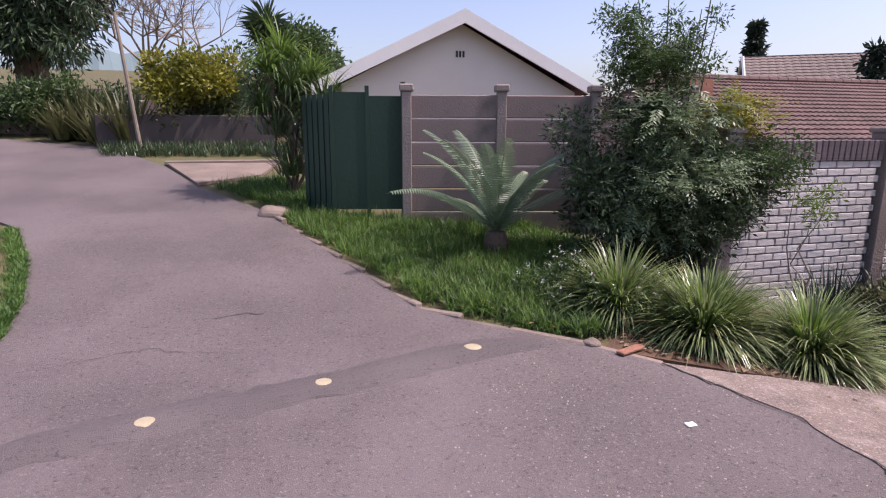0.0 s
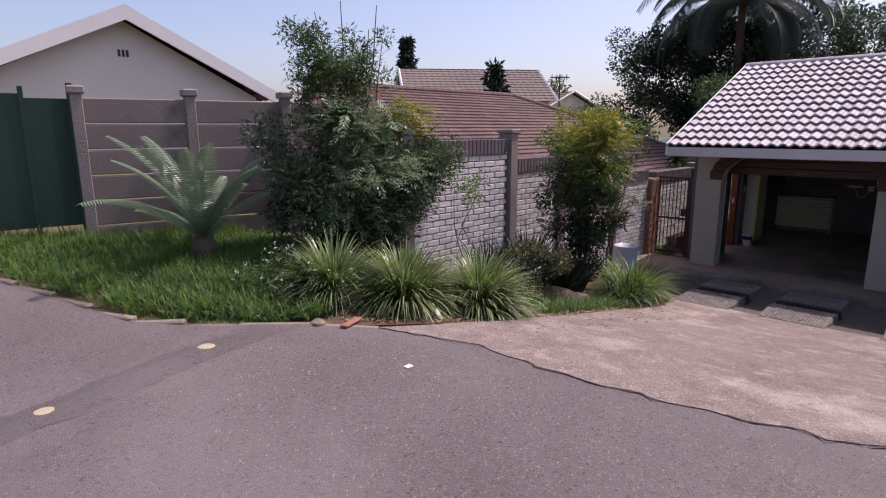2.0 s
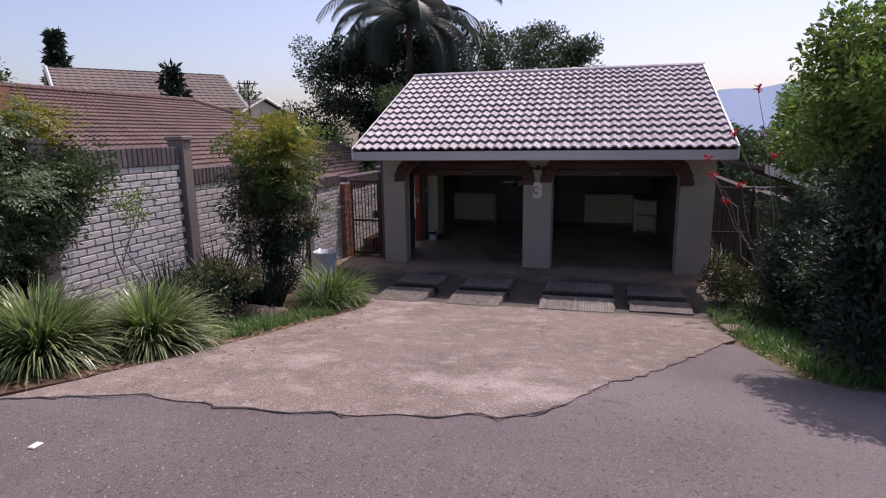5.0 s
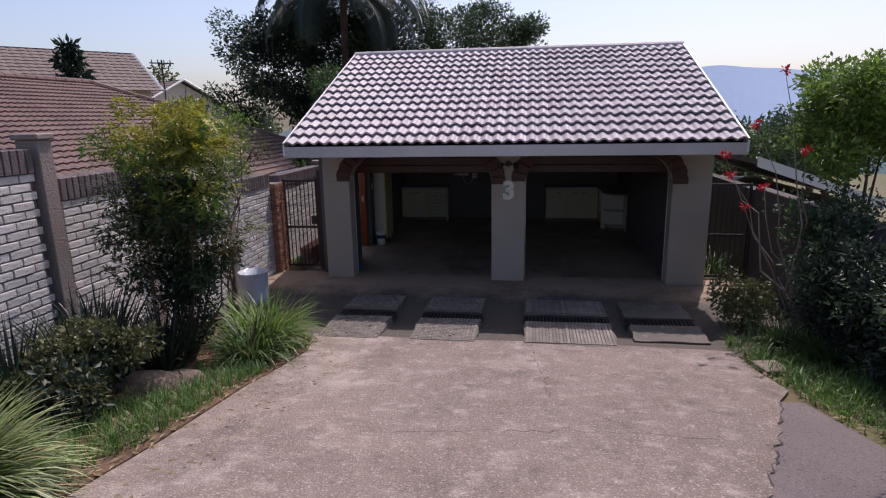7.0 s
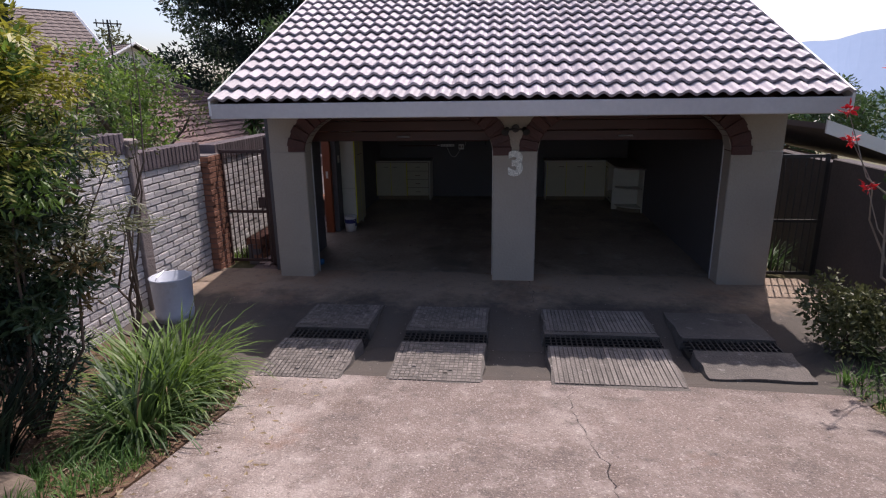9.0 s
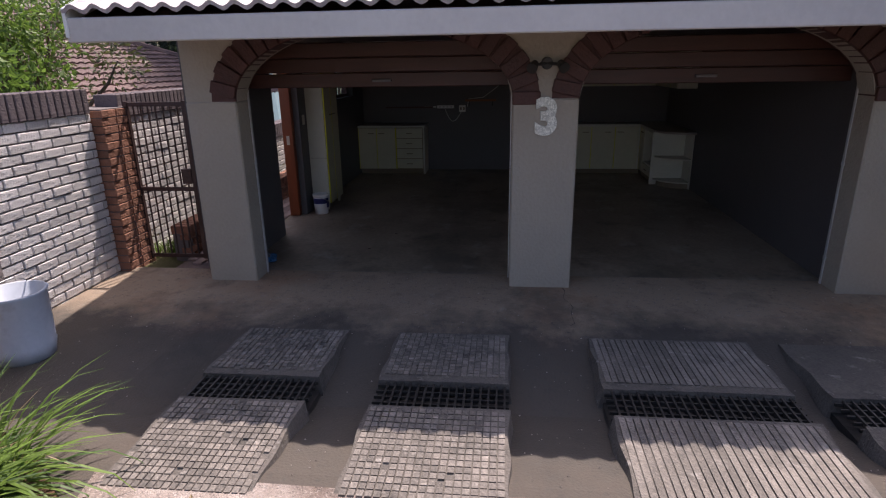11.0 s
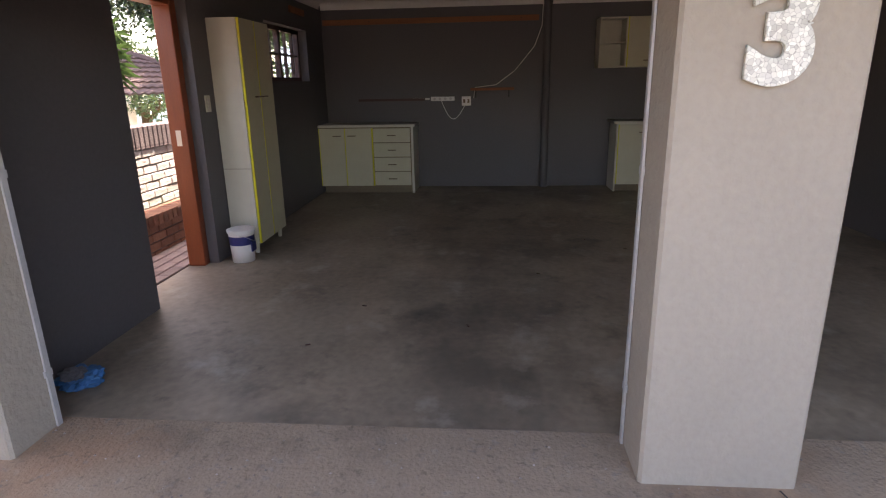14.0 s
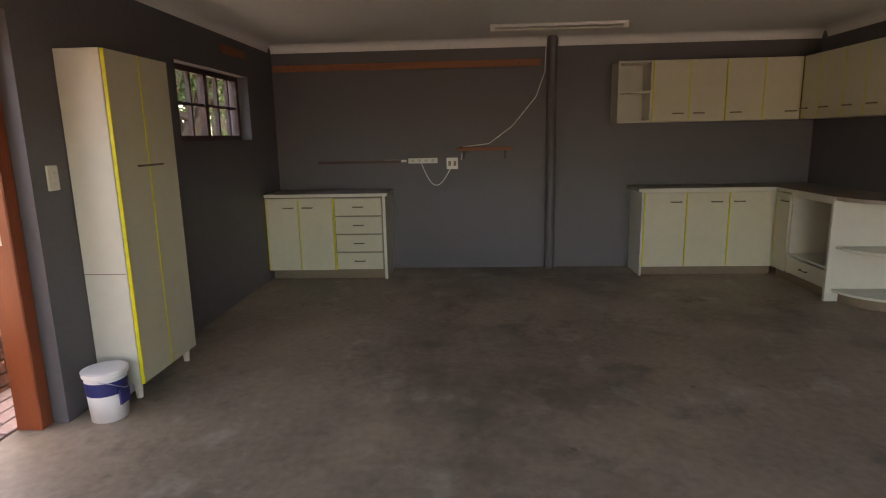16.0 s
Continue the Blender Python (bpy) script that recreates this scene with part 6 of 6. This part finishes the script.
broadleaf((2.0, 36, gz(2, 36)), 3.2, 2.6, 30, 1.0, 5000, 0.3, L_MID, "rounded green tree beyond the houses")
broadleaf((-9, 30, gz(-9, 30)), 6.0, 3.2, 30, 1.2, 6000, 0.32, L_DARK, "dark green tree beside the road")

# ---- trees behind the garage ----
t = thing("feather_palm", "tall feather palm with drooping fronds", "palm", (25.2, 8.2, gz(25.2, 8.2)))
part("trunk", rod((0, 0, -0.5), (0.1, 0, 8.5), 0.2, 0.14, 12), M_BARK, t)
frond_set("frond", (0.1, 0, 8.5), 40, 4.4, 0.75, 0.035, L_DEEP, t, (-0.2, 1.3), 1.5, pairs=60)
t = thing("big_tree", "dense dark green tree behind the garage", "tree", (27.2, 10.6, gz(27, 10)))
part("trunk", rod((0, 0, -0.8), (0, 0, 4), 0.35, 0.22, 10), M_BARK, t)
c, rr = lumps((0.0, -0.6, 6.0), (2.2, 4.2, 2.7), 110, 0.8)
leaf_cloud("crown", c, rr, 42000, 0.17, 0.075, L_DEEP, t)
# second, lighter crown: sunlight painted through leaf colour
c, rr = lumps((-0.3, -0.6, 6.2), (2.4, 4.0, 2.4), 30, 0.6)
leaf_cloud("sun_tinted_crown", c, rr, 7000, 0.15, 0.06, L_DARK, t)
t = thing("big_tree", "rounded dark green tree beyond the garage roof", "tree", (33, 3.6, gz(33, 3.6)))
part("trunk", rod((0, 0, -0.8), (0, 0, 7), 0.35, 0.2, 10), M_BARK, t)
c, rr = lumps((0, 0, 8.5), (2.2, 3.4, 1.8), 70, 0.75)
leaf_cloud("crown", c, rr, 20000, 0.18, 0.075, L_DARK, t)
conifer((30.5, 32.8, gz(30, 32) + 0.5), 10.4, 1.3, 14)
conifer((27.2, 21.9, gz(27, 22)), 7.6, 1.7, 12, label="squat dark conifer beside a far house")
broadleaf((44, 31, gz(44, 31)), 11.5, 2.6, 24, 1.0, 5000, 0.3, L_OLIVE, "hazy olive tree in the distance")
broadleaf((26, 34, gz(26, 34)), 8.5, 3.0, 24, 1.0, 4000, 0.3, L_MID, "hazy green tree in the distance")
broadleaf((46, 24, gz(46, 24)), 9.5, 3.5, 24, 1.1, 4000, 0.3, L_DARK, "dark tree in the distance")
broadleaf((20.8, 6.8, -0.8), 5.2, 1.2, 26, 0.5, 6000, 0.12, L_MID, "leafy green tree beyond the garage window")
broadleaf((20, 11.5, gz(20, 11.5)), 3.6, 1.0, 20, 0.45, 4000, 0.12, L_MID, "bright small tree beyond the garden wall")
yucca((16.4, 6.7, -0.3), 1.6, 0.42, 150, L_MID)
yucca((17.6, 7.2, -0.3), 2.4, 0.42, 150, L_MID)
conifer((40, -4, gz(40, -4)), 6, 1.8, 10, L_DARK, "dark tree in the valley")
for x, y, h_, m_ in ((25, -5.5, 3.6, L_MID), (27, -8.5, 3.9, L_DARK), (30, -12, 4.3, L_MID), (24, -3.4, 3.4, L_DARK), (34, -7, 4.9, L_OLIVE), (36, -14, 5.0, L_DARK), (33, -19, 4.8, L_MID)):
    broadleaf((x, y, gz(x, y)), h_, 1.7, 26, 0.7, 4500, 0.2, m_, "green tree down the slope beyond the wall")
broadleaf((12.6, 7.0, -0.2), 3.3, 0.8, 26, 0.36, 5000, 0.08, L_BRIGHT, "small yellow-green tree behind the garden wall")
broadleaf((14.6, 8.2, -0.2), 3.0, 0.9, 24, 0.38, 4500, 0.09, L_OLIVE, "olive-green bushy tree behind the garden wall")


# ---- houses ----
def tiled_slope(parent, e0, e1, r0, r1, cols, rows_, m):
    """Curved tiles over the quad eave e0-e1, ridge r0-r1, in one mesh."""
    e0, e1, r0, r1 = Vector(e0), Vector(e1), Vector(r0), Vector(r1)
    up = (e1 - e0).cross(r0 - e0).normalized()
    if up.z < 0:
        up = -up
    v, f = [], []
    for r in range(rows_):
        for c in range(cols):
            ua, ub = r / rows_, (r + 1.12) / rows_
            for k in range(5):
                s = (c + k / 4) / cols
                h = 0.03 * math.sin(math.pi * k / 4)
                lo_ = e0.lerp(r0, ua).lerp(e1.lerp(r1, ua), s) + up * (0.05 + h)
                hi_ = e0.lerp(r0, min(ub, 1)).lerp(e1.lerp(r1, min(ub, 1)), s) + up * (0.01 + h)
                v += [tuple(lo_), tuple(hi_), tuple(lo_ - up * 0.035)]
                if k:
                    j = len(v)
                    f += [(j - 6, j - 3, j - 2, j - 5), (j - 4, j - 1, j - 3, j - 6)]
    tagged(raw("tiles", v, f, m, parent), "", "", "", "stuff")


h1 = thing("house", "cream gabled house with white barge boards", "house", (4.75, 14.0, 1.0), -2)
b = bmesh.new()
gpts = [(-2.75, -1), (2.95, -1), (2.95, 2.45), (0, 3.95), (-2.75, 2.55)]
va, vb2 = [b.verts.new((x, 0, z)) for x, z in gpts], [b.verts.new((x, 9, z)) for x, z in gpts]
b.faces.new(va)
b.faces.new(vb2[::-1])
for k in range(5):
    b.faces.new((va[k], va[(k + 1) % 5], vb2[(k + 1) % 5], vb2[k]))
bmesh.ops.recalc_face_normals(b, faces=b.faces[:])
part("wall", b, M_CREAM, h1)
rf = part("roof", box(-0.05, 0.05, -0.3, 9.2, 3.98, 4.06), M_REDTILE, h1)
for s in (-1, 1):
    tiled_slope(rf, (s * 3.35, -0.35, 2.38), (s * 3.35, 9.2, 2.38), (0, -0.35, 4.05), (0, 9.2, 4.05), 30, 12, M_REDTILE)
    b = bmesh.new()
    for y in (-0.4, -0.34):
        for x, z in ((s * 3.42, 2.26), (s * 3.42, 2.54), (0, 4.2), (0, 3.9)):
            b.verts.new((x, y, z))
    b.verts.ensure_lookup_table()
    V = b.verts
    for q in ((0, 1, 2, 3), (7, 6, 5, 4), (0, 4, 5, 1), (1, 5, 6, 2), (2, 6, 7, 3), (3, 7, 4, 0)):
        b.faces.new([V[i] for i in q])
    bmesh.ops.recalc_face_normals(b, faces=b.faces[:])
    part("barge_board", b, M_WHITE, h1, "white barge board")
for k in range(3):
    part("gable_vent", box(-0.11 + 0.08 * k, -0.06 + 0.08 * k, -0.012, 0.0, 3.2, 3.34), M_BLACK, h1)

h2 = thing("house", "long low house with a red tiled hipped roof", "house", (15, 14, 0))
part("wall", box(-6.6, 7.0, -4.0, 3.8, -2.5, 1.3), M_CREAM, h2)
rf = part("roof", box(-6.4, 6.6, -3.9, 3.6, 1.3, 1.36), M_DARKWOOD, h2)
tiled_slope(rf, (-7.86, -5.98, 1.27), (8.86, -5.98, 1.27), (-5.0, 0, 3.86), (3.4, 0, 3.86), 62, 26, M_REDTILE)
tiled_slope(rf, (8.86, 5.72, 1.27), (-7.86, 5.72, 1.27), (3.4, 0, 3.86), (-5.0, 0, 3.86), 40, 12, M_REDTILE)
tiled_slope(rf, (8.86, -5.98, 1.27), (8.86, 5.72, 1.27), (3.4, 0, 3.86), (3.41, 0.02, 3.86), 26, 14, M_REDTILE)
tiled_slope(rf, (-7.86, 5.72, 1.27), (-7.86, -5.98, 1.27), (-5.0, 0.02, 3.86), (-5.0, 0, 3.86), 26, 14, M_REDTILE)
for k in range(26):
    part("ridge_tile", rod((-5.0 + 8.4 * k / 26, 0, 3.92), (-5.0 + 8.4 * (k + 1) / 26, 0, 3.92), 0.1, 0.09, 8), M_REDTILE, rf)
for s in (-1,):
    for k in range(18):
        a, c2 = Vector((3.4, 0, 3.92)), Vector((8.86, s * 5.98, 1.33))
        part("hip_tile", rod(a.lerp(c2, k / 18), a.lerp(c2, (k + 1) / 18), 0.1, 0.09, 8), M_REDTILE, rf)
part("chimney", box(-5.2, -4.5, -1.6, -1.0, 2.6, 3.75), M_RBRICK, rf, "brown brick chimney")


def far_house(at, rz, w, d, eave, ridge, mroof, label):
    t = thing("house", label, "house", at, rz)
    b = bmesh.new()
    pts = [(-d / 2, -4), (d / 2, -4), (d / 2, eave), (0, ridge - 0.15), (-d / 2, eave)]
    va, vb = [b.verts.new((-w / 2, y, z)) for y, z in pts], [b.verts.new((w / 2, y, z)) for y, z in pts]
    b.faces.new(va)
    b.faces.new(vb[::-1])
    for k in range(5):
        b.faces.new((va[k], va[(k + 1) % 5], vb[(k + 1) % 5], vb[k]))
    bmesh.ops.recalc_face_normals(b, faces=b.faces[:])
    part("wall", b, M_CREAM, t)
    rf = part("roof", box(-w / 2 - 0.4, w / 2 + 0.4, -0.08, 0.08, ridge - 0.05, ridge + 0.06), mroof, t)
    for s in (-1, 1):
        tiled_slope(rf, (-w / 2 - 0.5, s * (d / 2 + 0.5), eave - 0.2), (w / 2 + 0.5, s * (d / 2 + 0.5), eave - 0.2), (-w / 2 - 0.5, 0, ridge), (w / 2 + 0.5, 0, ridge), 24, 12, mroof)
        for e in (-1, 1):
            part("barge_board", rod((e * (w / 2 + 0.5), s * (d / 2 + 0.5), eave - 0.15), (e * (w / 2 + 0.5), 0, ridge + 0.05), 0.09, n=4), M_WHITE, t)
    return t


far_house((32.0, 28.0, 0), -38, 9, 8, 4.6, 6.75, M_OLDROOF, "far house with a brown pitched roof")
far_house((44, 29, -1), 60, 7, 7, 4.6, 6.6, M_OLDROOF, "far grey-brown gabled house")
t = thing("antenna", "thin television antenna on a mast", "antenna", (37, 23.8, 0))
part("mast", rod((0, 0, -3), (0, 0, 6.5), 0.05), M_BLACK, t)
part("boom", rod((-0.5, 0.5, 6.3), (0.5, -0.5, 6.3), 0.04), M_BLACK, t)
for k in range(4):
    part("element", rod((-0.4 + 0.25 * k, 0.4 - 0.25 * k, 6.1), (-0.4 + 0.25 * k, 0.4 - 0.25 * k, 6.5), 0.03), M_BLACK, t)

# ---- distance ----
def ridge_line(name, dist, a0, a1, base, height, rough_, m, label, seed):
    v, f = [], []
    n = 120
    for k in range(n + 1):
        a = radians(a0 + (a1 - a0) * k / n)
        h = height * (0.55 + 0.6 * noise.noise(Vector((k * rough_, seed, 0))) + 0.2 * noise.noise(Vector((k * rough_ * 5, seed, 3))))
        v += [(dist * math.cos(a), dist * math.sin(a), base), (dist * 1.15 * math.cos(a), dist * 1.15 * math.sin(a), base + height + h)]
        if k:
            f.append((2 * k - 2, 2 * k, 2 * k + 1, 2 * k - 1))
    tagged(raw(name, v, f, m, None, label), "", "backdrop", "", "structure")


# haze on hills and tree lines is put into their pale bluish colours
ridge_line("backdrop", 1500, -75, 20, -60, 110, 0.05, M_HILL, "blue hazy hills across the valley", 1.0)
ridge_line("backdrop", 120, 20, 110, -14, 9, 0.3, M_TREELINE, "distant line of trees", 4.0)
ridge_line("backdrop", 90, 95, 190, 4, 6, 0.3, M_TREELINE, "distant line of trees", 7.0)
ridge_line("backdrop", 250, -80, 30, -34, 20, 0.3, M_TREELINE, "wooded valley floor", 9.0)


# ---- loose gravel and leaf litter ----
def pebbles(name, poly, n, r0, r1, material, lift, label):
    v, f = [], []
    for x, y, z in scatter(poly, n):
        r = rng.uniform(r0, r1)
        k = len(v)
        s = rng.uniform(0.6, 1.2, 4)
        v += [(x - r * s[0], y, z + 0.02 + lift), (x, y - r * s[1], z + 0.02 + lift), (x + r * s[2], y, z + 0.02 + lift), (x, y + r * s[3], z + 0.02 + lift), (x, y, z + 0.02 + lift + r * 0.8)]
        f += [(k, k + 1, k + 4), (k + 1, k + 2, k + 4), (k + 2, k + 3, k + 4), (k + 3, k, k + 4)]
    tagged(raw(name, v, f, material, None, label), "", "gravel", "", "stuff")


M_PEBBLE = mat("pebble", (0.4, 0.34, 0.3), (0.16, 0.13, 0.115), 20, 0.9, 0.2, island=0.5)
DRIVE = [(3.5, 3.3), (3.4, 1.6), (3.75, 0.6), (5.2, -0.2), (7.3, -1.2), (9.0, -1.3), (9.0, 3.6), (6.9, 3.4), (4.3, 3.2)]
pebbles("gravel", DRIVE, 9000, 0.004, 0.011, M_PEBBLE, 0.003, "loose grit over the concrete driveway")
pebbles("gravel", [(3.3, 3.4), (3.2, 1.0), (5.0, -0.6), (4.9, -1.4), (2.2, 0.2), (1.2, 3.0), (2.2, 4.3)], 2600, 0.003, 0.008, M_PEBBLE, 0.0, "loose grit on the asphalt road")
pebbles("gravel", [(9.1, -1.3), (12.0, -1.8), (12.0, 4.5), (9.8, 5.0), (9.1, 3.6)], 900, 0.003, 0.008, M_PEBBLE, 0.004, "loose grit on the concrete apron")


def leaf_litter(poly, n, lift):
    v, f = [], []
    for x, y, z in scatter(poly, n):
        a, s = rng.uniform(0, 6.28), rng.uniform(0.015, 0.045)
        cx, sx = math.cos(a) * s, math.sin(a) * s
        k = len(v)
        z += 0.026 + lift
        v += [(x - cx, y - sx, z), (x - sx * 0.35, y + cx * 0.35, z + 0.006), (x + cx, y + sx, z + 0.003), (x + sx * 0.35, y - cx * 0.35, z + 0.008)]
        f.append((k, k + 1, k + 2, k + 3))
    tagged(raw("leaf_litter", v, f, L_DRY, None, "scattered dry brown fallen leaves"), "", "leaves", "", "stuff")


leaf_litter([(2.9, 4.1), (3.6, 3.5), (5.4, 3.3), (8.8, 3.5), (9.2, 4.8), (6, 5.3), (3.6, 4.8)], 1500, 0.0)
leaf_litter([(5.2, -1.5), (9.2, -1.35), (9.6, -2.2), (5.2, -2.3)], 450, 0.0)
leaf_litter([(3.6, 3.2), (8.9, 3.4), (9.0, 2.9), (4.0, 2.8)], 120, 0.0)
leaf_litter(BED, 500, 0.03)
